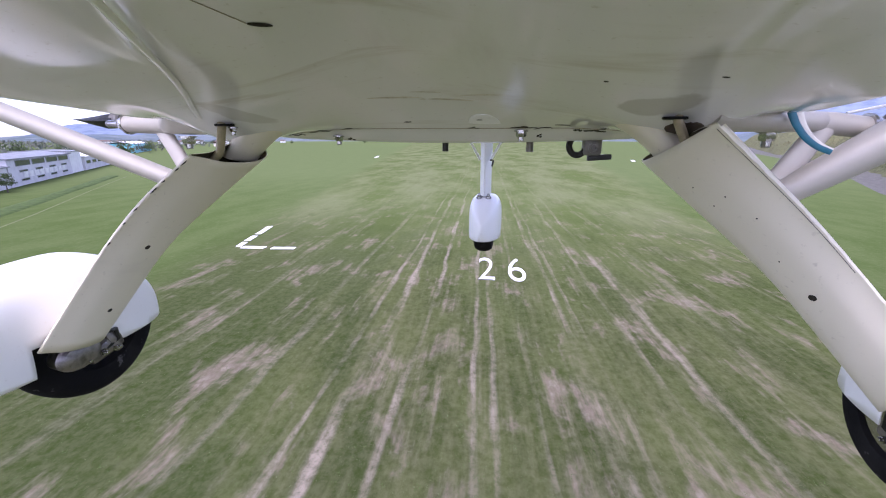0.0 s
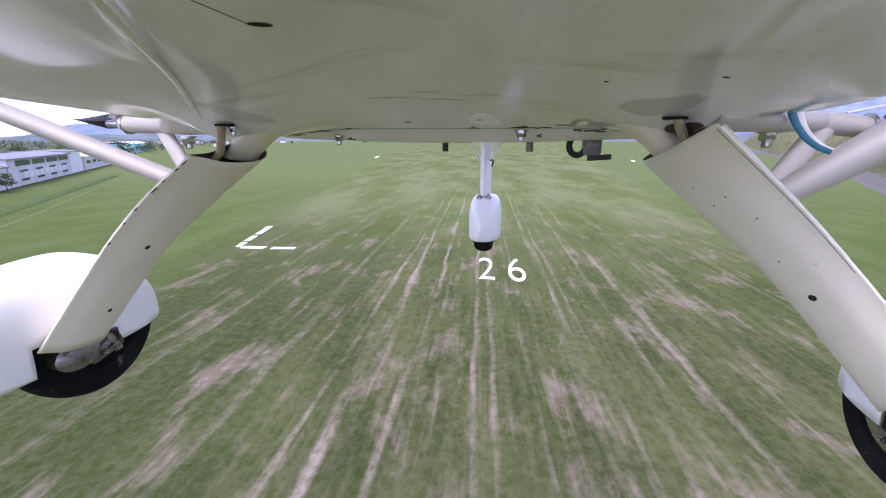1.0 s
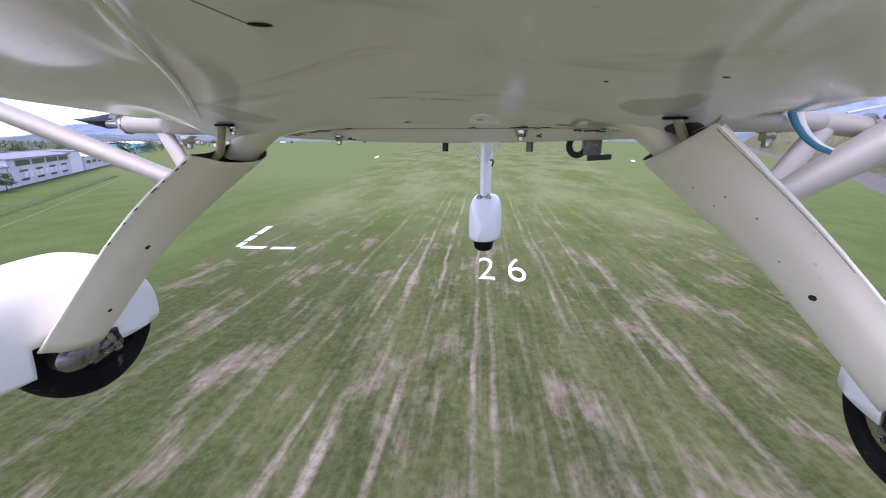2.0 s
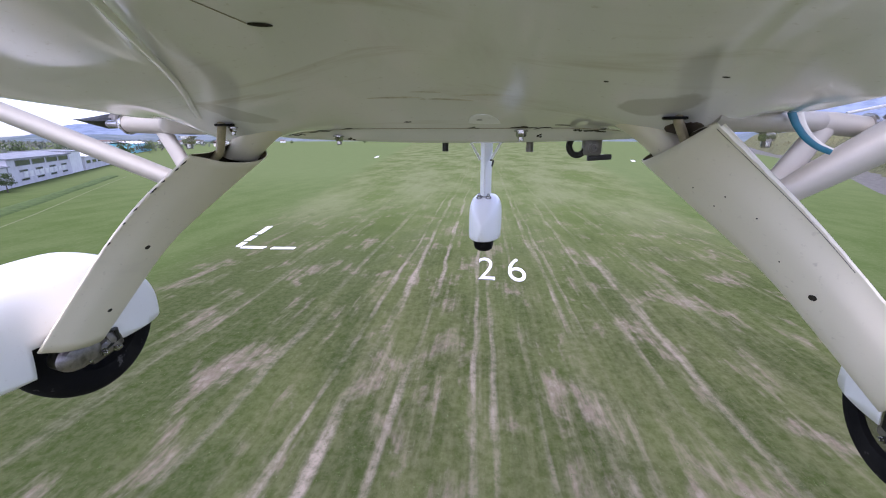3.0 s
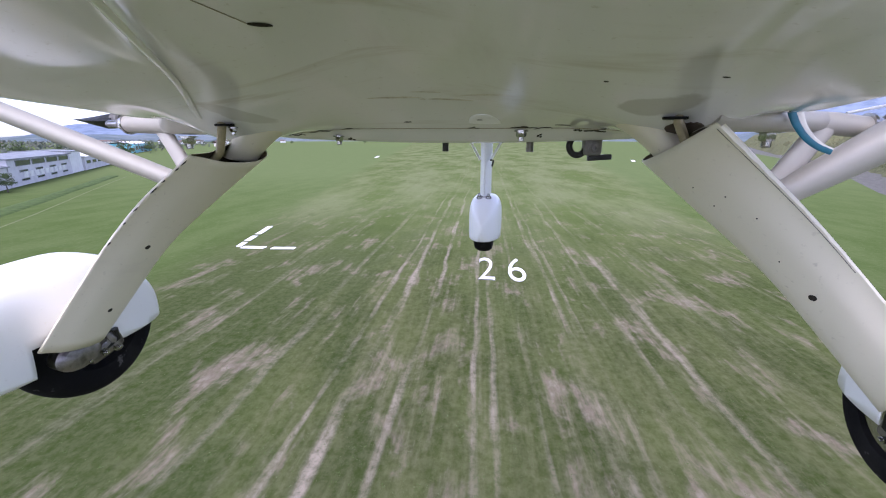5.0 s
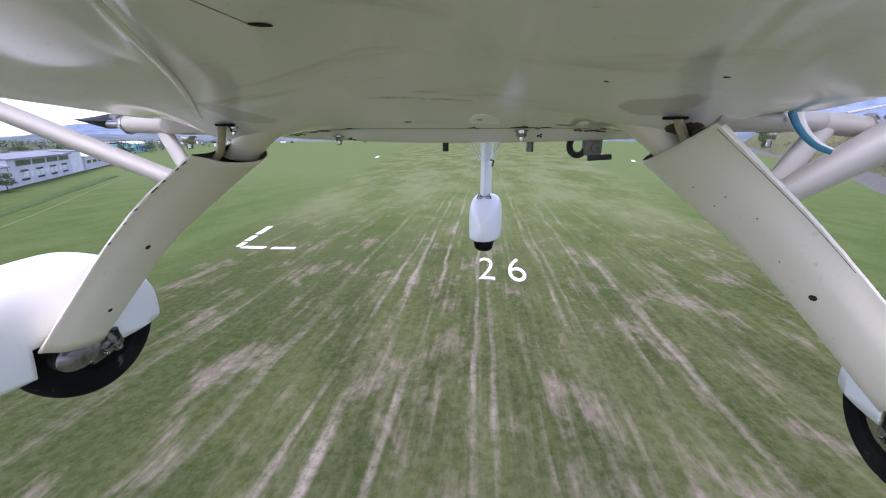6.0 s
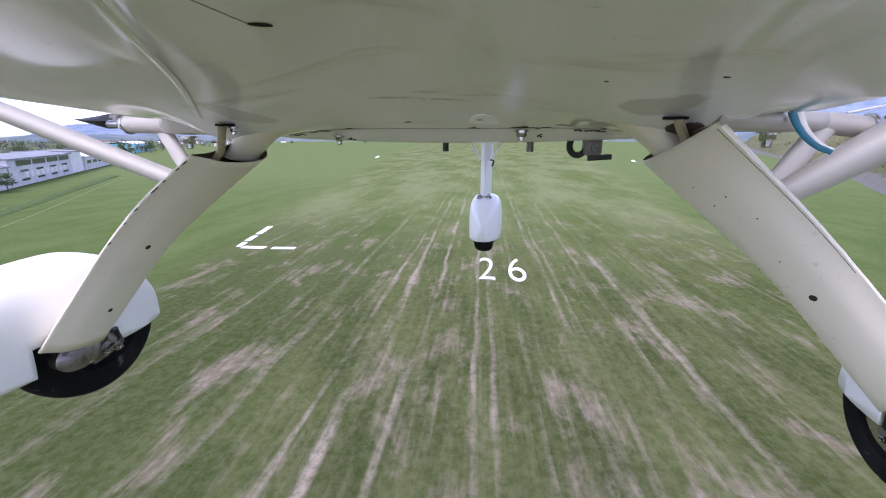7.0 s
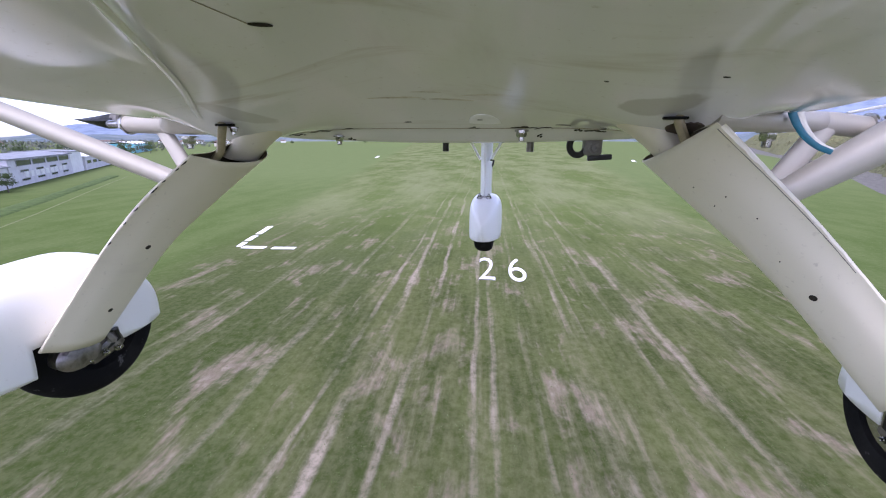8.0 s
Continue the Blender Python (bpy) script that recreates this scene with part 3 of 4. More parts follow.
goal = new("goal_frame")
goal.matrix_world = pose(-88, 62, 0, 0, 0, TURN)
tagged(goal, "white football goal frame standing on the grass", "goal")
for x in (0.0, 7.3):
    part("post", tube(bmesh.new(), [(x, 0, 0), (x, 0, 2.44)], 0.07, 10), SLAB, goal)
part("crossbar", tube(bmesh.new(), [(-0.05, 0, 2.44), (7.35, 0, 2.44)], 0.07, 10), SLAB, goal)

# ---------------------------------------------------------------- airplane
airplane = new("airplane")
airplane.matrix_world = pose(-0.197, 0.0, H, 0, 0, -5.0)
tagged(airplane, "cream-white high-wing light airplane flying low over a grass runway", "airplane")


def belly_z(y):
    z = 0.027 + 0.137 * (1.2 - y) if y < 1.2 else 0.027 - 0.040 * smoothstep(1.185, 1.30, y)
    return z + 0.33 * max(0.0, y - 1.50) ** 1.3


def chine_x(y, side):
    if side < 0:
        return max(0.08, 0.51 - 0.62 * max(0, 0.84 - y) + 0.30 * max(0, y - 0.84) - 0.1 * max(0, y - 1.3))
    return max(0.08, 0.515 - 0.26 * max(0, 0.76 - y) + 0.22 * max(0, y - 0.76) - 0.1 * max(0, y - 1.3))


def sill_z(y):
    s = 0.05 + 0.074 * (0.9 - y) if y < 0.9 else 0.05 + 0.02 * max(0, y - 0.9) + 0.30 * max(0.0, y - 1.5) ** 1.3
    k = smoothstep(0.50, 0.10, y)
    return s * (1 - k) + k * (belly_z(y) + 0.128)


def half_width(y):
    return 0.73 - 0.36 * smoothstep(0.55, -2.8, y) - 0.42 * smoothstep(1.42, 2.3, y)


def root_swell(x, y):
    """How far the belly hangs lower round a leg root."""
    d = abs(x) - 0.53
    return (0.072 if x < 0 else 0.060) * math.exp(-(d / (0.15 if d < 0 else 0.10)) ** 2 - ((y - 0.99) / 0.17) ** 2)


def hollow(x, y):
    """A shallow rise along the keel, behind the front lip."""
    return 0.078 * (1 - math.exp(-max(0.0, 1.185 - y) / 0.28)) * smoothstep(-0.6, 0.2, y) * math.exp(-((x + 0.03) / 0.24) ** 2)


def under_z(x, y):
    """The height of the underside, inside the chines."""
    c = chine_x(y, -1 if x < 0 else 1)
    return belly_z(y) + (0.006 + 0.016 * smoothstep(1.18, 1.30, y)) * min(1.0, abs(x) / c) ** 2 - root_swell(x, y) + hollow(x, y)


def flat_panel(x, y, s):
    """The flat flank between a chine and its sill, ahead of the tail cone."""
    if s < 0:
        return 0.116 + 0.132 * (x + 0.5) - 0.272 * (y - 0.55)
    return 0.108 + 0.060 * (x - 0.5) - 0.375 * (y - 0.55)


def side_points(y, s):
    """From the keel outwards and up to the spine."""
    b, c, w, e = belly_z(y), chine_x(y, s), half_width(y), sill_z(y)
    c = min(c, w * 0.85)
    pts = [(s * c * i / 14, b + (0.006 + 0.016 * smoothstep(1.18, 1.30, y)) * (i / 14) ** 2) for i in range(14)]
    k = b + 0.006 + 0.016 * smoothstep(1.18, 1.30, y)
    wide = w - 0.012 - c
    near = smoothstep(0.90, 0.74, y) * smoothstep(0.15, 0.38, y)
    for i in range(26):
        t = i / 26
        plain_rise = k + (e - k) * t
        flat = flat_panel(s * (c + wide * t), y, s)
        flat = plain_rise + 0.006 * math.log1p(math.exp(max(-40.0, min(40.0, (flat - plain_rise) / 0.006))))
        z = flat + (k - flat) * smoothstep(0.10, 0.0, t) + (e - flat) * smoothstep(0.86, 1.0, t)
        pts.append((s * (c + wide * t), plain_rise + (z - plain_rise) * near))
    for i in range(9):
        a = math.pi / 2 * i / 8
        pts.append((s * (w - 0.012 + 0.012 * math.sin(a)), e + 0.012 - 0.012 * math.cos(a)))
    top = 1.30 - 0.45 * smoothstep(0.5, -3, y) - 0.60 * smoothstep(1.3, 2.9, y)
    for i in range(1, 5):
        pts.append((s * (w - 0.02 * i), e + 0.012 + (top - 0.162 - e) * i / 4))
    for i in range(1, 8):
        a = math.pi / 2 * i / 8
        pts.append((s * (w - 0.08) * math.cos(a), top - 0.15 + 0.15 * math.sin(a)))
    pts.append((0, top))
    return pts


def fuselage():
    rings = []
    ys = [-3.4, -2.8, -2.2, -1.6, -1.1, -0.7] + [-0.4 + 0.04 * i for i in range(37)] + [1.07 + 0.01 * i for i in range(32)] + [1.42, 1.5, 1.6, 1.8, 2.0, 2.2, 2.4, 2.55, 2.65, 2.75, 2.82]
    for y in ys:
        right, left = side_points(y, 1), side_points(y, -1)
        rings.append([(x, y, z - (root_swell(x, y) - hollow(x, y) if z < 0.3 else 0.0)) for x, z in right + left[-2:0:-1]])
    bm = loft(bmesh.new(), rings, True, (True, True))
    return part("fuselage", bm, BELLY, airplane, "glossy cream fibreglass belly with chips, stains and a painted dark reflection", True, 60)


fuselage()


def seam(s, y0, y1, r):
    pts = []
    for i in range(24):
        y = y0 + (y1 - y0) * i / 23
        c = chine_x(y, s)
        pts.append((s * c, y, belly_z(y) + 0.006 - root_swell(s * c, y)))
    part("belly_seam", tube(bmesh.new(), pts, r, 8, 0.35, Vector((1, 0, 0))), BELLY, airplane)


seam(-1, 0.2, 0.85, 0.007)


def wing():
    rings = []
    for x in (-5.4, -5.1, -2.5, -0.6, 0.6, 2.5, 5.1, 5.4):
        k = 0.55 if abs(x) > 5.2 else 1.0
        ring = []
        for i in range(28):
            u = 2 * math.pi * i / 28
            c = math.cos(u)
            ring.append((x, 1.05 + 0.60 * c * k, 1.36 + 0.085 * k * math.sin(u) * (1 + 0.5 * c) + 0.02 * abs(x) * 0.3))
        rings.append(ring)
    part("wing", loft(bmesh.new(), rings, True, (True, True)), WHITE, airplane, "plain white high wing", True, 60)


wing()


# ---- main landing gear
# stations down each leg: half span, y, z of the leading and of the trailing edge
LEADING = {-1: ((0.50, 1.062, -0.029), (0.60, 0.980, -0.138), (0.70, 0.901, -0.249), (0.87, 0.803, -0.512)),
           1: ((0.50, 1.160, -0.036), (0.58, 0.950, -0.145), (0.68, 0.868, -0.248), (0.80, 0.814, -0.399), (0.87, 0.785, -0.487))}
TRAILING = {-1: ((0.50, 0.795, -0.034), (0.60, 0.752, -0.125), (0.70, 0.729, -0.233), (0.87, 0.656, -0.485)),
            1: ((0.50, 0.777, 0.031), (0.58, 0.790, -0.036), (0.68, 0.768, -0.137), (0.78, 0.738, -0.256), (0.87, 0.700, -0.372))}


def edge_at(rows, x):
    """A point of an edge at half span x, eased over the stations."""
    xs = [r[0] for r in rows]
    out = []
    for i in (1, 2):
        v = [r[i] for r in rows]
        def at(q):
            if q < xs[0]:
                return v[0] + (q - xs[0]) * (v[1] - v[0]) / (xs[1] - xs[0])
            if q > xs[-1]:
                return v[-1] + (q - xs[-1]) * (v[-1] - v[-2]) / (xs[-1] - xs[-2])
            return float(np.interp(q, xs, v))
        out.append(sum(at(x + d * 0.012) for d in (-3, -2, -1, 0, 1, 2, 3)) / 7)
    return Vector((x, *out))


def leg_at(s, t):
    """Leading and trailing edge of a leg at t from the belly (0) to the wheel (1)."""
    x = 0.50 + 0.360 * t
    return edge_at(LEADING[s], x), edge_at(TRAILING[s], x)


def leg_axes(s, t):
    """Middle, chord axis, face normal (towards the keel) and half chord."""
    f, a = leg_at(s, t)
    f2, a2 = leg_at(s, t + 0.02)
    f1, a1 = leg_at(s, t - 0.02)
    way = (f2 + a2 - f1 - a1).normalized()
    chord = f - a
    half = chord.length / 2
    chord = (chord - way * chord.dot(way)).normalized()
    n = way.cross(chord).normalized()
    return (f + a) / 2, (f - a).normalized(), (n if n.x < 0 else -n), half


def leg_fairing(s, top):
    rings = []
    n = 24
    for i in range(n + 1):
        t = top + (1.0 - top) * i / n
        p, a, b, half = leg_axes(s, t)
        thick = 0.036 - 0.012 * t
        ring = []
        for k in range(36):
            u = 2 * math.pi * k / 36
            c = math.cos(u)
            w = thick * math.sin(u) * (1.0 + 0.25 * c) * (0.5 + 0.5 * smoothstep(-1.0, -0.4, c))
            if s < 0 and w < 0:
                w = min(w * smoothstep(-1.0, 0.7, c), -0.003)              # the outer skin runs straight to a sharp trailing edge
            q = p + a * half * c + b * w
            ring.append((s * q.x, q.y, q.z))
        rings.append(ring)
    bm = loft(bmesh.new(), rings)
    ob = part("main_leg_fairing", bm, LEG, airplane, "hollow cream fibreglass fairing with rivet holes", True, 80)
    # inner wall takes the dark colour, painting the shade inside the hollow
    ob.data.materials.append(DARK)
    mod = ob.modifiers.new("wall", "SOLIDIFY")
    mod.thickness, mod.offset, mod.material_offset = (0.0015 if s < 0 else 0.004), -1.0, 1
    # spring leg: out of a rubber grommet in the belly and down inside
    pts = [Vector((0.478, 0.885, belly_z(0.86) + 0.02)), Vector((0.485, 0.885, 0.03)), Vector((0.495, 0.88, -0.03))]
    if s < 0:
        for t in (0.14, 0.24):
            p, a, b, half = leg_axes(s, t)
            pts.append(p - a * half * 0.15)
    else:
        pts[-1] = Vector((0.515, 0.885, -0.035))
    part("spring_leg", tube(bmesh.new(), [(s * p.x, p.y, p.z) for p in pts], 0.011, 12, 0.8), SPRING, airplane, "bare tan fibreglass spring leg")
    # flange along the trailing edge
    rings = []
    for i in range(40):
        t = top + 0.02 + (0.97 - top) * i / 39
        p, a, b, half = leg_axes(s, t)
        w = (0.003 if s < 0 else 0.005) + 0.0007 * math.sin(1.7 * i) + 0.0005 * math.sin(4.1 * i)
        e = p - a * (half - 0.004)
        ring = [e + b * 0.004, e - a * w + b * 0.002, e - a * w - b * (0.001 if s < 0 else 0.004), e - b * (0.002 if s < 0 else 0.010)]
        rings.append([(s * q.x, q.y, q.z) for q in ring])
    part("trailing_flange", loft(bmesh.new(), rings, True, (True, True)), LEG, airplane, "white glued seam flange")
    if s > 0:
        pts = []
        for i in range(24):
            t = top + 0.02 + 0.62 * i / 23
            p, a, b, half = leg_axes(s, t)
            f = -0.965
            thick = (0.036 - 0.012 * t) * math.sqrt(1 - f * f) * (1 + 0.25 * f) * (0.5 + 0.5 * smoothstep(-1.0, -0.4, f))
            q = p + a * f * half + b * thick
            pts.append((s * q.x, q.y, q.z))
        part("seam_gap", tube(bmesh.new(), pts, 0.0009, 6), GREY, airplane, "dull gap along the glued seam")
    else:
        for t, size in ((0.045, 0.006), (0.085, 0.004), (0.16, 0.0035), (0.21, 0.006), (0.225, 0.004), (0.33, 0.0045), (0.41, 0.003), (0.52, 0.004)):
            p, a, b, half = leg_axes(s, t)
            p2 = leg_axes(s, t + 0.012)[0]
            way = (p2 - p).normalized()
            q = p - a * (half - 0.0005) + b * 0.0025
            bm = tube(bmesh.new(), [q - way * size * 1.4, q - way * size * 0.4 + b * 0.001, q + way * size * 0.6 + a * 0.001, q + way * size * 1.5], [0.0006, 0.0019, 0.0015, 0.0005], 8, 0.7)
            moved(bm, Matrix.Diagonal((s, 1, 1, 1)))
            part("seam_scuff", bm, CHIP, airplane)
    # screw recesses on the inner face
    for t, f, r in (((0.53, -0.12, 0.0065), (0.83, 0.12, 0.0055)) if s < 0 else ((0.638, 0.05, 0.0062), (0.17, 0.10, 0.0013), (0.25, -0.25, 0.0013), (0.25, 0.12, 0.0013), (0.36, -0.35, 0.0013), (0.50, 0.05, 0.0013))):
        p, a, out, half = leg_axes(s, t)
        thick = (0.036 - 0.012 * t) * math.sqrt(1 - f * f) * (1 + 0.25 * f)
        q = p + a * f * half + out * (thick + 0.0002)
        bm = lathe(bmesh.new(), [(-0.004, r), (0.0004, r), (0.0006, r * 0.8), (0.0003, r * 0.5), (0.0003, 0.0)], 16, "Z")
        weld(bm)
        m = Matrix((a, out.cross(a), out)).transposed().to_4x4()
        moved(bm, Matrix.Translation(q) @ m)
        moved(bm, Matrix.Diagonal((s, 1, 1, 1)))
        part("screw_hole", bm, CHIP, airplane)


leg_fairing(-1, 0.0)
leg_fairing(1, 0.02)


def leg_root(s):
    """The moulded cuff that flares from the belly into the leg fairing, and a rubber grommet."""
    rings = []
    for i in range(17):
        t = i / 16
        flare = (1 - t) ** 2.2
        c = Vector((0.445 + 0.09 * t, 1.025 - 0.02 * t, 0.06 - 0.107 * t))
        ry, rx = 0.060 + 0.03 * flare, 0.029 + 0.03 * flare
        rings.append([(s * (c.x + rx * math.sin(u)), c.y + ry * math.cos(u), c.z + 0.4 * rx * math.sin(u)) for u in
                      [2 * math.pi * k / 32 for k in range(32)]])
    part("leg_cuff", loft(bmesh.new(), rings, True, (True, True)), LEG, airplane, "moulded cream cuff round the leg", True, 80)
    bm = lathe(bmesh.new(), [(0.004, 0.0), (0.004, 0.021), (0.006, 0.023), (0.009, 0.022), (0.010, 0.0)], 28, "Z")
    weld(bm)
    moved(bm, Matrix.Translation((s * 0.478, 0.885, belly_z(0.885) - root_swell(s * 0.478, 0.885) - 0.003)) @ Matrix.Diagonal((1.0, 0.8, 1, 1)))
    part("grommet", bm, RUBBER, airplane)


leg_root(-1)
leg_root(1)


def spat(name, centre, ahead, behind, width, up, down, cut, s, blunt=2.6, square=0.78, droop=0.0, planes=()):
    """A wheel fairing, open below: an egg with its blunt end ahead. cut(x, y, z) says where it is cut away."""
    cx, cy, cz = centre
    n, k = 48, 44
    rings = []
    for i in range(n + 1):
        u = -math.cos(math.pi * i / n)                  # -1 behind, 1 ahead, closer rings at the ends
        y = cy + (ahead if u > 0 else behind) * u
        fat = max(0.0, 1 - abs(u) ** (blunt if u > 0 else 2.0)) ** (0.5 if u > 0 else 0.62)
        fat = max(fat, 0.01)
        ring = []
        for j in range(k + 1):
            a = radians(-90 + 360 * j / k)
            c, sn = math.cos(a), math.sin(a)
            e = square
            px = math.copysign(abs(c) ** e, c) * width * 0.5 * fat
            pz = math.copysign(abs(sn) ** e, sn) * (up if sn > 0 else down) * fat
            ring.append((cx + s * px, y, cz + pz - droop * max(0.0, u) ** 1.6))
        rings.append(ring)
    bm = loft(bmesh.new(), rings, False)
    for co, no in planes:
        bmesh.ops.bisect_plane(bm, geom=bm.verts[:] + bm.edges[:] + bm.faces[:], plane_co=co, plane_no=no, dist=1e-6)
    drop = [f for f in bm.faces if cut(*f.calc_center_median())]
    bmesh.ops.delete(bm, geom=drop, context="FACES")
    ob = part(name, bm, WHITE, airplane, "bright white teardrop wheel fairing", True, 80)
    mod = ob.modifiers.new("wall", "SOLIDIFY")
    mod.thickness, mod.offset = 0.004, -1.0
    return ob


def wheel(name, centre, r, width, label):
    hub = new(name)
    hub.parent = airplane
    hub.location = centre
    tagged(hub, label)
    w = width / 2
    prof = [(-w * 0.55, r * 0.52), (-w * 0.95, r * 0.60), (-w * 1.0, r * 0.74), (-w * 0.9, r * 0.88), (-w * 0.62, r * 0.965), (-w * 0.3, r * 0.995),
            (0, r), (w * 0.3, r * 0.995), (w * 0.62, r * 0.965), (w * 0.9, r * 0.88), (w * 1.0, r * 0.74), (w * 0.95, r * 0.60), (w * 0.55, r * 0.52)]
    part("tyre", weld(lathe(bmesh.new(), prof, 56)), RUBBER, hub, "black rubber tyre, dusty tread")
    prof = [(-w * 0.6, r * 0.53), (-w * 0.75, r * 0.50), (-w * 0.45, r * 0.44), (-w * 0.25, r * 0.22), (-w * 0.7, r * 0.16), (-w * 0.7, 0.0)]
    bm = lathe(bmesh.new(), prof, 40)
    prof = [(w * 0.6, r * 0.53), (w * 0.75, r * 0.50), (w * 0.45, r * 0.44), (w * 0.25, r * 0.22), (w * 0.7, r * 0.16), (w * 0.7, 0.0)]
    lathe(bm, prof, 40)
    part("rim", weld(bm), ALLOY, hub, "worn grey alloy rim")
    return hub


def main_wheel(s, cy, cz, r, low, ahead):
    cx = s * 0.955
    hub = wheel("main_wheel", (cx, cy, cz), r, 0.110, "main wheel with a disc brake")
    inner = -s
    deep = 0.035 if s > 0 else 0.0
    bm = bmesh.new()
    lathe(bm, [(0.0, 0.03), (0.0, 0.078), (0.006, 0.078), (0.006, 0.03)], 36, "X", True)
    moved(bm, Matrix.Translation((inner * 0.050, 0, 0)))
    part("brake_disc", weld(bm), STEEL, hub, "thin steel brake disc")
    bm = lathe(bmesh.new(), [(-0.03, 0.0), (-0.03, 0.034), (0.012, 0.038), (0.024, 0.030), (0.030, 0.012), (0.030, 0.0)], 28)
    moved(weld(bm), Matrix.Translation((inner * (0.075 - deep), -0.086, -0.026)) @ Matrix.Diagonal((inner, 1.45, 1, 1)))
    part("brake_cylinder", bm, ALLOY, hub, "bright domed brake cylinder")
    bm = bmesh.new()
    for lo, hi, turn in (((-0.02, -0.065, -0.040), (0.018, 0.030, 0.0), 14), ((-0.028, -0.05, -0.045), (0.012, 0.012, -0.016), -18), ((-0.014, -0.01, -0.05), (0.022, 0.012, 0.02), 24)):
        box(bm, lo, hi, 0.008, pose(0, 0, 0, turn, 0, 0))
    moved(bm, Matrix.Translation((inner * (0.072 - deep), -0.005, -0.020)))
    part("brake_caliper", bm, ALLOY, hub, "dirty cast alloy brake caliper")
    bm = bmesh.new()
    bmesh.ops.create_icosphere(bm, subdivisions=4, radius=1.0)
    for v in bm.verts:
        n = v.co.normalized()
        v.co = n * (1 + 0.22 * noise.noise(n * 2.3 + Vector((3, 1, s))) + 0.10 * noise.noise(n * 6.0))
    moved(bm, Matrix.Translation((inner * (0.066 - deep), -0.035, -0.012)) @ pose(0, 0, 0, 20, 0, 0) @ Matrix.Diagonal((0.024, 0.088, 0.034, 1)))
    part("brake_housing", bm, ALLOY, hub, "rough grey cast brake housing")
    bm = box(bmesh.new(), (-0.010, -0.012, -0.03), (0.010, 0.012, 0.075), 0.004)
    moved(bm, Matrix.Translation((inner * (0.080 - deep), 0.004, -0.01)) @ pose(0, 0, 0, -28, 0, 0))
    part("axle_bracket", bm, GREY, hub)
    bm = tube(bmesh.new(), [(inner * (x - deep), y, z) for x, y, z in ((0.09, -0.06, 0.03), (0.102, -0.01, 0.004), (0.098, 0.005, 0.002), (0.09, 0.015, -0.03), (0.085, -0.02, -0.045))], 0.006, 8)
    part("brake_hose", bm, BLACK, hub)
    for dy, dz in ((-0.03, -0.050), (0.005, -0.052), (-0.075, -0.05)):
        hexbolt("brake_bolt", hub, (inner * (0.088 - deep), dy, dz), pose(0, 0, 0, 0, inner * 90, 0), 0.008)

    def cut(x, y, z):
        return s * x < 0.95 and cy - 0.176 < y < cy - 0.01 and z < -0.462 or z < low
    bm = lathe(bmesh.new(), [(-0.004, 0.0), (-0.004, 0.0055), (0.001, 0.0055), (0.0015, 0.004), (0.0005, 0.002), (0.0005, 0.0)], 16)
    moved(weld(bm), Matrix.Translation((s * 0.868, cy - 0.135, -0.412)) @ Matrix.Diagonal((-s, 1, 1, 1)))
    part("spat_screw", bm, LEG, airplane)
    spat("wheel_spat", (s * 0.97, cy - 0.02, -0.435), ahead, 0.52, 0.215, 0.150, 0.19, cut, s, 2.4, 0.72, 0.085, (((0, 0, low), (0, 0, 1)), ((0, 0, -0.462), (0, 0, 1)), ((0, cy - 0.176, 0), (0, 1, 0)), ((0, cy - 0.01, 0), (0, 1, 0)), ((s * 0.95, 0, 0), (1, 0, 0))))


main_wheel(-1, 0.833, -0.496, 0.183, -0.537, 0.245)
main_wheel(1, 0.800, -0.497, 0.153, -0.508, 0.207)


# ---- nose gear
def nose_gear():
    def cut(x, y, z):
        return z < -0.556 - 0.05 * (y - 2.3)
    spat("nose_spat", (0.005, 2.42, -0.465), 0.24, 0.26, 0.188, 0.150, 0.22, cut, 1, 2.6, 0.62, 0.0, (((0, 2.3, -0.556), (0, 0.05, 1)),))
    wheel("nose_wheel", (0, 2.42, -0.51), 0.150, 0.11, "small nose wheel under its fairing")
    rings = []
    for i in range(9):
        t = i / 8
        z = 0.36 - 0.68 * t
        w = 0.050 - 0.006 * t
        rings.append([(w * math.sin(u) * (0.66 + 0.34 * math.cos(u)), 2.42 + 0.075 * math.cos(u), z) for u in [2 * math.pi * k / 24 for k in range(24)]])
    leg = part("nose_leg", loft(bmesh.new(), rings, True, (True, True)), WHITE, airplane, "white streamlined nose leg", True, 70)
    for s in (-1, 1):
        part("leg_brace", tube(bmesh.new(), [(s * 0.285, 2.34, 0.34), (s * 0.105, 2.36, 0.02), (s * 0.030, 2.37, -0.115)], 0.012, 10, 0.6), WHITE, leg)
        hexbolt("bolt", leg, (s * 0.026, 2.335, -0.327), pose(0, 0, 0, 20, 0, 0), 0.013)
    bm = box(bmesh.new(), (-0.087, 2.32, -0.004), (0.087, 2.52, 0.010), 0.004)
    part("leg_plate", bm, WHITE, leg)
    bm = lathe(bmesh.new(), [(0, 0), (0, 0.045), (0.012, 0.04), (0.02, 0)], 24, "Z")
    moved(weld(bm), Matrix.Translation((0, 2.38, -0.335)))
    part("fork_collar", bm, GREY, leg)
    bm = tube(bmesh.new(), [(0.03, 2.35, -0.115), (0.048, 2.34, -0.118), (0.040, 2.34, -0.15)], 0.005, 8)
    part("clip", bm, BLACK, leg)


nose_gear()


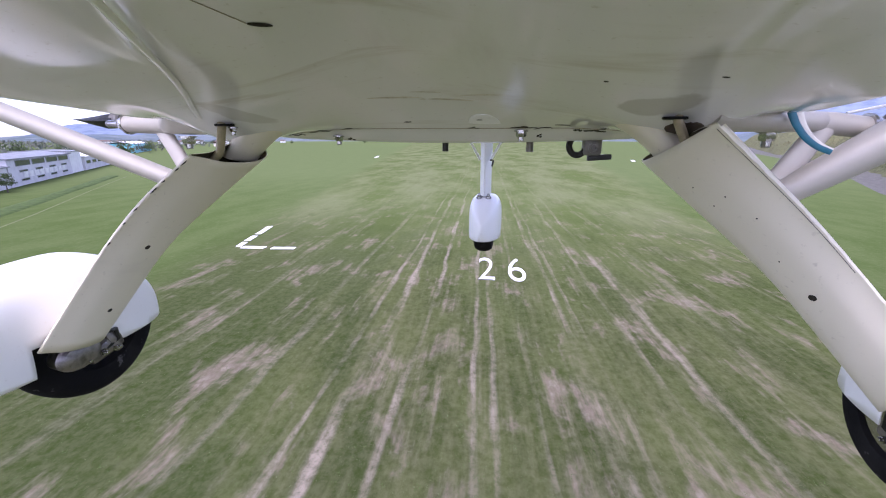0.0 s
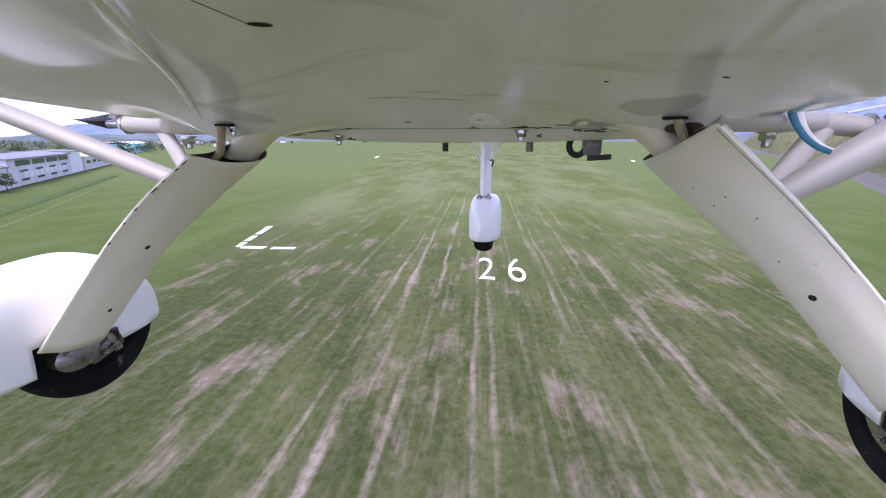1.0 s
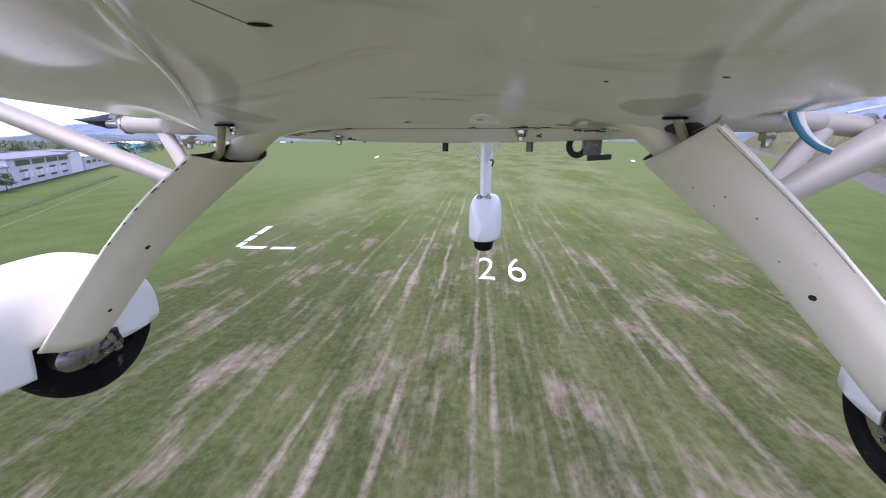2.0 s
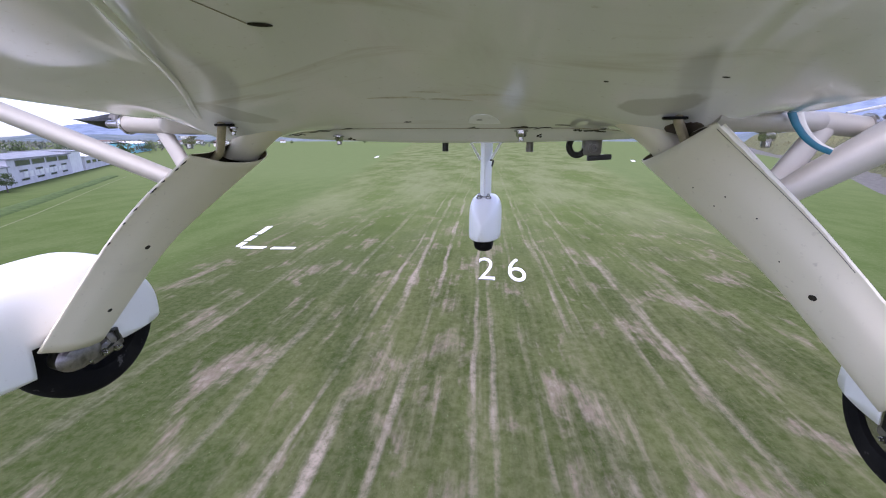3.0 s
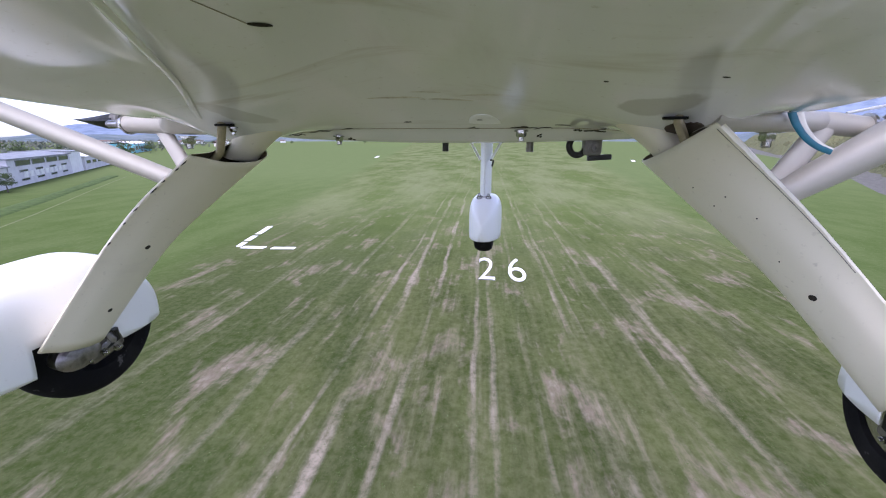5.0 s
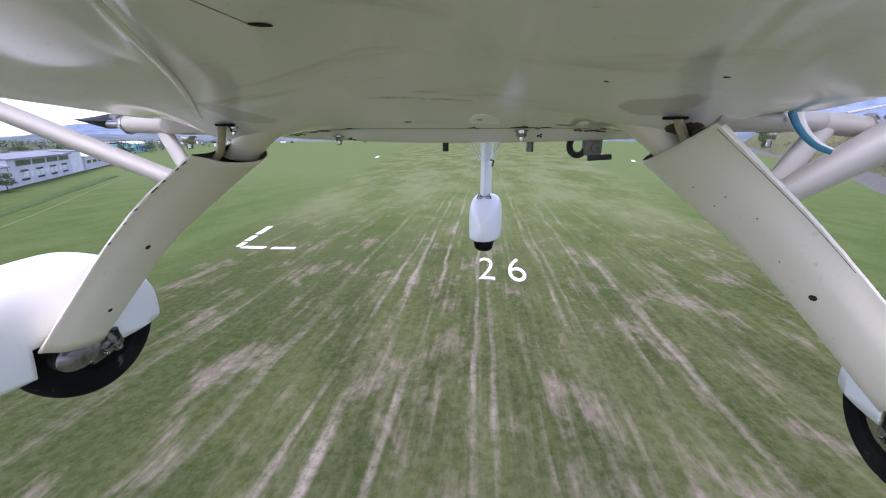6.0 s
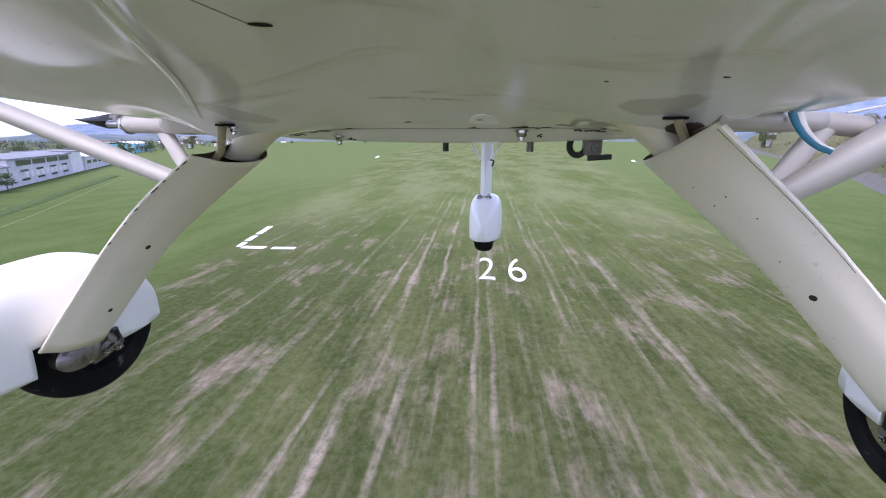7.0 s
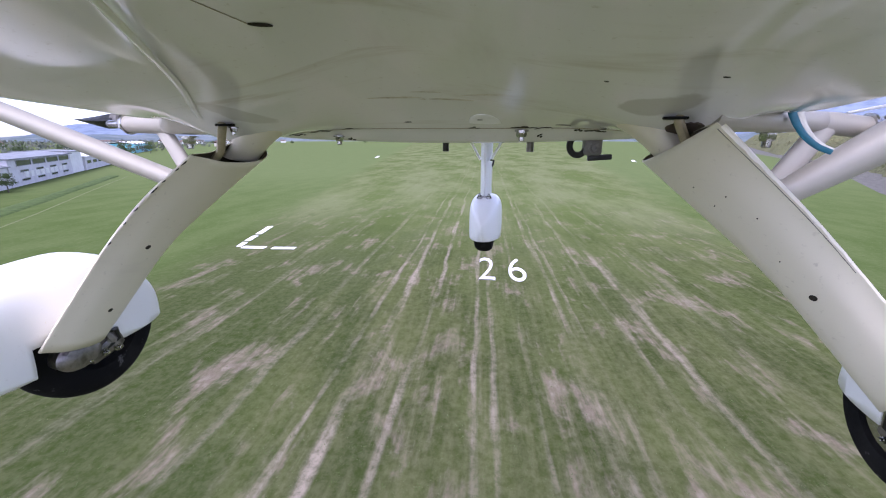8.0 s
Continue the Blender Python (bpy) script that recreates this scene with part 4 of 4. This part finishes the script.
# ---- cross beam, struts
def beam_side(s, dy):
    xe, ze = (0.968, 0.025) if s > 0 else (1.02, 0.045)
    dz = ze - 0.050
    if s > 0:
        pts, r = [(0.58, 1.15, 0.060), (0.80, 1.15, 0.042), (0.90, 1.15, 0.034), (xe, 1.15, ze)], [0.034, 0.028, 0.030, 0.028]
    else:
        pts, r = [(-0.60, 1.15, 0.048), (-0.80, 1.15, 0.043), (-0.98, 1.15, 0.045), (-xe, 1.15, ze)], [0.042, 0.037, 0.034, 0.031]
    bm = tube(bmesh.new(), pts, r, 24, 0.85)
    beam = part("cross_beam", bm, STRUT, airplane, "cream faired beam end for the wing struts")
    rings = []
    for i in range(9):
        t = i / 8
        k = t ** 1.6
        mx, my, mz = 0.88 - 0.33 * t, 1.15 - (0.22 if s < 0 else 0.16) * t, (0.045 if s < 0 else 0.037) + 0.004 * t
        ry, rz = r[1] * 0.96 + 0.094 * t, r[1] * 0.82 + 0.005 * k
        lift = (0.42 if s < 0 else 0.0) * ry * t                # the rear of the fairing runs up into the skin
        rings.append([(s * mx, my + ry * math.cos(u), mz + rz * math.sin(u) + lift * max(0.0, -math.cos(u))) for u in [2 * math.pi * j / 28 for j in range(28)]])
    part("beam_root", loft(bmesh.new(), rings, True, (True, True)), STRUT, beam, "cream fairing flared into the belly", True, 80)
    hexbolt("end_bolt", beam, (s * xe, 1.15 + dy, 0.050 + dz), pose(0, 0, 0, 0, s * 90, 0), 0.024)
    bm = lathe(bmesh.new(), [(0.02, 0.0), (0.02, 0.013), (0.075, 0.013), (0.082, 0.009), (0.082, 0.0)], 16)
    moved(weld(bm), Matrix.Translation((s * xe, 1.15 + dy, 0.050 + dz)) @ Matrix.Diagonal((s, 1, 1, 1)))
    part("stud", bm, STEEL, beam)
    hexbolt("bolt", beam, ((0.773 if s > 0 else -0.815), 1.15 + dy, (0.018 if s > 0 else 0.008)), pose(0, 0, 0, 180, 0, 0), 0.019)
    # rear strut, running out and up to the wing
    if s < 0:
        pts, r = [(-0.80, 1.10, -0.136), (-0.88, 1.10, -0.109), (-1.445, 1.10, 0.085), (-5.0, 1.06, 1.26)], [0.027, 0.027, 0.030, 0.030]
    else:
        pts, r = [(0.76, 1.10, -0.150), (0.815, 1.10, -0.116), (0.98, 1.10, -0.006), (2.95, 1.06, 1.29)], [0.031, 0.031, 0.042, 0.042]
    part("wing_strut", tube(bmesh.new(), pts, r, 28, 1.9, Vector((0, 0.42, 1))), STRUT, airplane, "cream streamlined wing strut")
    if s > 0:
        pts, r = [(0.88, 1.14, 0.025), (0.85, 1.13, -0.013), (0.785, 1.10, -0.096)], 0.025
    else:
        pts, r = [(-0.905, 1.15, 0.03), (-0.852, 1.13, -0.03), (-0.785, 1.10, -0.105)], 0.023
    part("jury_strut", tube(bmesh.new(), pts, r, 24, 0.6, Vector((1, 0, 0))), STRUT, airplane, "short cream brace strut")
    # black blade with its round socket beyond the beam end
    bm = loft(bmesh.new(), [[(s * (x + xe - 1.02), 1.17, z + dz), (s * (x + xe - 1.02), 1.20, z + h + dz), (s * (x + xe - 1.02), 1.23, z + dz), (s * (x + xe - 1.02), 1.20, z - h + dz)] for x, z, h in
                            ((1.12, 0.062, 0.024), (1.16, 0.060, 0.023), (1.21, 0.062, 0.014), (1.265, 0.068, 0.002))], True, (True, True))
    part("strut_cuff", bm, BLACK, airplane, "black tapered strut cuff", True, 50)
    bm = lathe(bmesh.new(), [(0, 0), (0, 0.019), (0.03, 0.022), (0.035, 0.017), (0.035, 0)], 24)
    moved(weld(bm), Matrix.Translation((s * (0.095 + xe) - 0.017, 1.20, 0.066 + dz)))
    part("socket", bm, GREY, airplane)


beam_side(-1, 0.0)
beam_side(1, 0.0)
for a, b in (((0.90, 1.25, 0.068), (1.75, 1.25, 0.30)), ((0.99, 1.25, 0.062), (1.75, 1.25, 0.22))):
    part("push_rod", tube(bmesh.new(), [a, b], 0.0035, 8, 1.0, Vector((0, 0, 1))), WHITE, airplane, "thin white push rod")


def strap():
    """A two-coloured band from the belly edge round to the strut."""
    for k, (mat, w, line) in enumerate(((TEAL, 0.0085, ((0.7227, 0.0653), (0.7267, 0.0502), (0.7393, 0.0273), (0.7592, 0.0031), (0.7841, -0.0157), (0.8156, -0.0277))),
                                        (PALE, 0.0065, ((0.7390, 0.0650), (0.7440, 0.0446), (0.7550, 0.0228), (0.7710, 0.0031), (0.7920, -0.0134), (0.8168, -0.0244))))):
        pts = []
        for i in range(31):
            u = i / 30 * (len(line) - 1)
            q = [sum(np.interp(u + d * 0.12, range(len(line)), [p[j] for p in line]) for d in (-3, -2, -1, 0, 1, 2, 3)) / 7 for j in (0, 1)]
            pts.append((q[0], 0.99 + 0.0005 * k, q[1]))
        bm = tube(bmesh.new(), pts, [w * (1 - 0.35 * i / 30) for i in range(31)], 12, 0.25, Vector((1, 0, 0)))
        part("strap", bm, mat, airplane, "teal band" if k == 0 else "pale band")


strap()


# ---- fittings under the belly
hexbolt("belly_bolt", airplane, (-0.474, 0.908, under_z(-0.474, 0.908) + 0.002), pose(0, 0, 0, 180, 0, 0), 0.0085)
hexbolt("belly_bolt", airplane, (-0.364, 1.248, under_z(-0.364, 1.248) + 0.002), pose(0, 0, 0, 180, 0, 0), 0.0135)
hexbolt("belly_bolt", airplane, (0.194, 1.216, under_z(0.194, 1.216) + 0.002), pose(0, 0, 0, 180, 0, 0), 0.0145)
for x, y, r, mat in ((-0.047, 1.36, 0.010, BLACK), (0.222, 1.36, 0.011, GREY)):
    bm = lathe(bmesh.new(), [(0.03, r), (-0.022, r), (-0.022, r * 0.7), (0.02, r * 0.7)], 18, "Z")
    moved(bm, Matrix.Translation((x, y, -0.018)))
    part("drain_pipe", weld(bm), mat, airplane, "short drain pipe stub")


def tow_fitting():
    body = part("release_hook", box(bmesh.new(), (0.378, 1.30, -0.048), (0.428, 1.36, 0.002), 0.008), GREY, airplane, "grey fitting with a round socket")
    bm = lathe(bmesh.new(), [(0, 0.0), (0, 0.016), (-0.008, 0.016), (-0.008, 0.011), (-0.018, 0.010), (-0.018, 0.0055), (-0.004, 0.0055), (-0.004, 0)], 20, "Y")
    moved(weld(bm), Matrix.Translation((0.405, 1.30, -0.026)))
    part("socket", bm, GREY, body)
    bm = tube(bmesh.new(), [(0.362 - 0.024 * math.cos(radians(a)), 1.33, -0.020 - 0.028 * math.sin(radians(a))) for a in range(-50, 161, 15)], 0.0095, 14)
    part("hose", bm, HOSE_GREY, body, "black bent hose")
    bm = moved(box(bmesh.new(), (-0.034, -0.01, -0.008), (0.034, 0.01, 0.008), 0.003), Matrix.Translation((0.425, 1.32, -0.054)) @ pose(0, 0, 0, 0, -4, 0))
    part("lever", bm, BLACK, body, "flat black lever")
    bm = box(bmesh.new(), (0.31, 1.31, -0.004), (0.34, 1.35, 0.002), 0.001)
    part("bracket", bm, BLACK, body)


tow_fitting()


# ---- wear on the belly, and two patches for shade and reflection
def chip(name, x, y, length, width, seed, mat=CHIP, turn=0.0, drop=0.0012, ragged=0.45):
    """A ragged flake lying on the underside."""
    r = random.Random(seed)
    top, low = [], []
    n = 16 if ragged < 0.8 else 40
    for i in range(n):
        u = 2 * math.pi * i / n
        k = r.uniform(ragged, 1.0)
        px, py = math.cos(u) * length / 2 * (0.8 + 0.2 * k), math.sin(u) * width / 2 * k
        qx, qy = x + px * math.cos(turn) - py * math.sin(turn), y + px * math.sin(turn) + py * math.cos(turn)
        z = under_z(qx, qy)
        top.append((qx, qy, z + 0.002))
        low.append((qx, qy, z - drop))
    bm = loft(bmesh.new(), [top, low], True, (True, True))
    return part(name, bm, mat, airplane, "", False)


def half_reflection(x, y, wide, deep):
    """A thin white half-round patch on the underside, straight at its forward edge, modelling the nose leg's
    reflection.
    """
    rim = [(x + wide * math.cos(u), y - deep * math.sin(u)) for u in [math.pi * i / 24 for i in range(25)]]
    rings = [[(x + (qx - x) * f, y + (qy - y) * f, under_z(x + (qx - x) * f, y + (qy - y) * f) - drop) for qx, qy in rim]
             for f, drop in ((1.0, -0.002), (1.0, 0.0012), (0.97, 0.0020), (0.6, 0.0030), (0.2, 0.0034))]
    mirrored = part("reflection_patch", loft(bmesh.new(), rings, True, (True, True)), WHITE, airplane, "white half-round patch in place of the nose leg's reflection", True, 40)
    bm = lathe(bmesh.new(), [(0.0, 0.0), (0.0, 0.008), (0.0015, 0.007), (0.002, 0.0)], 14, "Z")
    sx, sy = x - 0.25 * wide, y - 0.45 * deep
    moved(weld(bm), Matrix.Translation((sx, sy, under_z(sx, sy) - 0.0042)))
    part("screw", bm, GREY, mirrored)


# added white shape: the nose leg plate mirrored in the belly
half_reflection(0.097, 1.150, 0.042, 0.062)
# flat dark patch painting the shade in the gap at the right leg root
chip("root_shade_patch", 0.512, 0.930, 0.072, 0.066, 21, DARK, 0.15, 0.0015, 0.85)
for i, (x, y, ln, w, turn) in enumerate(((-0.510, 1.245, 0.045, 0.016, 0.0), (-0.474, 1.242, 0.016, 0.012, 0.0), (-0.402, 1.215, 0.060, 0.012, 0.1), (-0.385, 1.200, 0.028, 0.010, 0.9),
                                         (-0.300, 1.205, 0.055, 0.007, -0.05), (0.200, 1.205, 0.075, 0.016, 0.0), (0.262, 1.21, 0.065, 0.008, -0.1), (0.298, 1.167, 0.042, 0.006, -0.15),
                                         (0.345, 1.225, 0.022, 0.016, 0.0), (0.390, 1.228, 0.055, 0.014, 0.1), (0.405, 1.208, 0.016, 0.010, 0.8), (0.245, 1.262, 0.014, 0.014, 0.5),
                                         (0.065, 1.203, 0.03, 0.005, 0.0), (-0.112, 1.143, 0.022, 0.005, 0.0), (-0.330, 1.285, 0.022, 0.012, 0.0),
                                         (0.494, 0.740, 0.013, 0.004, 0.2), (0.329, 0.776, 0.008, 0.004, 0.0), (0.595, 0.799, 0.014, 0.004, 0.0))):
    if y > 1.16:
        y -= 0.017
    if y < 1.16:
        chip("paint_chip", x, y, ln, w * 1.1, 40 + i, CHIP, turn)
        continue
    for j, (dx, dy, f, g) in enumerate(((-0.30, 0.0, 0.55, 0.9), (0.28, 0.004, 0.50, 0.7), (0.02, -0.006, 0.30, 1.3))):
        chip("paint_chip", x + dx * ln, y + dy, ln * f, w * g * 1.2, 40 + 7 * i + j, CHIP, turn + 0.4 * (j - 1))
bm = bmesh.new()
pts = [(x, y, under_z(x, y) - 0.0005) for x, y in [(-0.191 + 0.025 * i / 8, 0.589 + 0.023 * i / 8) for i in range(9)]]
part("drain_slot", tube(bm, pts, [0.0064 * math.sin(math.pi * (i + 0.7) / 9.4) ** 0.6 for i in range(9)], 10, 0.35), CHIP, airplane, "dark oval drain slot in the belly")
pts = [(x, y, under_z(x, y) - 0.0003) for x, y in [(-0.212 + 0.021 * i / 10, 0.507 + 0.082 * i / 10 + 0.0012 * math.sin(3 * i)) for i in range(11)]]
part("scratch", tube(bmesh.new(), pts, 0.0009, 6), STAIN, airplane, "long dark scratch")
part("panel_joint", tube(bmesh.new(), [(-0.55 + 0.05 * i, 1.192, under_z(-0.55 + 0.05 * i, 1.192) - 0.0002) for i in range(22)], 0.0016, 6), STAIN, airplane)
SMEAR = plain("dirt_smear", (0.56, 0.51, 0.43), 0.3, 0, 0.2, 40)
for i, (x, y, ln, w, turn) in enumerate(((-0.10, 0.985, 0.15, 0.014, 0.25), (0.02, 1.005, 0.14, 0.010, -0.05), (0.11, 0.955, 0.13, 0.009, -0.40), (-0.02, 0.965, 0.10, 0.007, 0.05))):
    chip("dirt_smear", x, y, ln, w, 300 + i, SMEAR, turn, 0.0002)
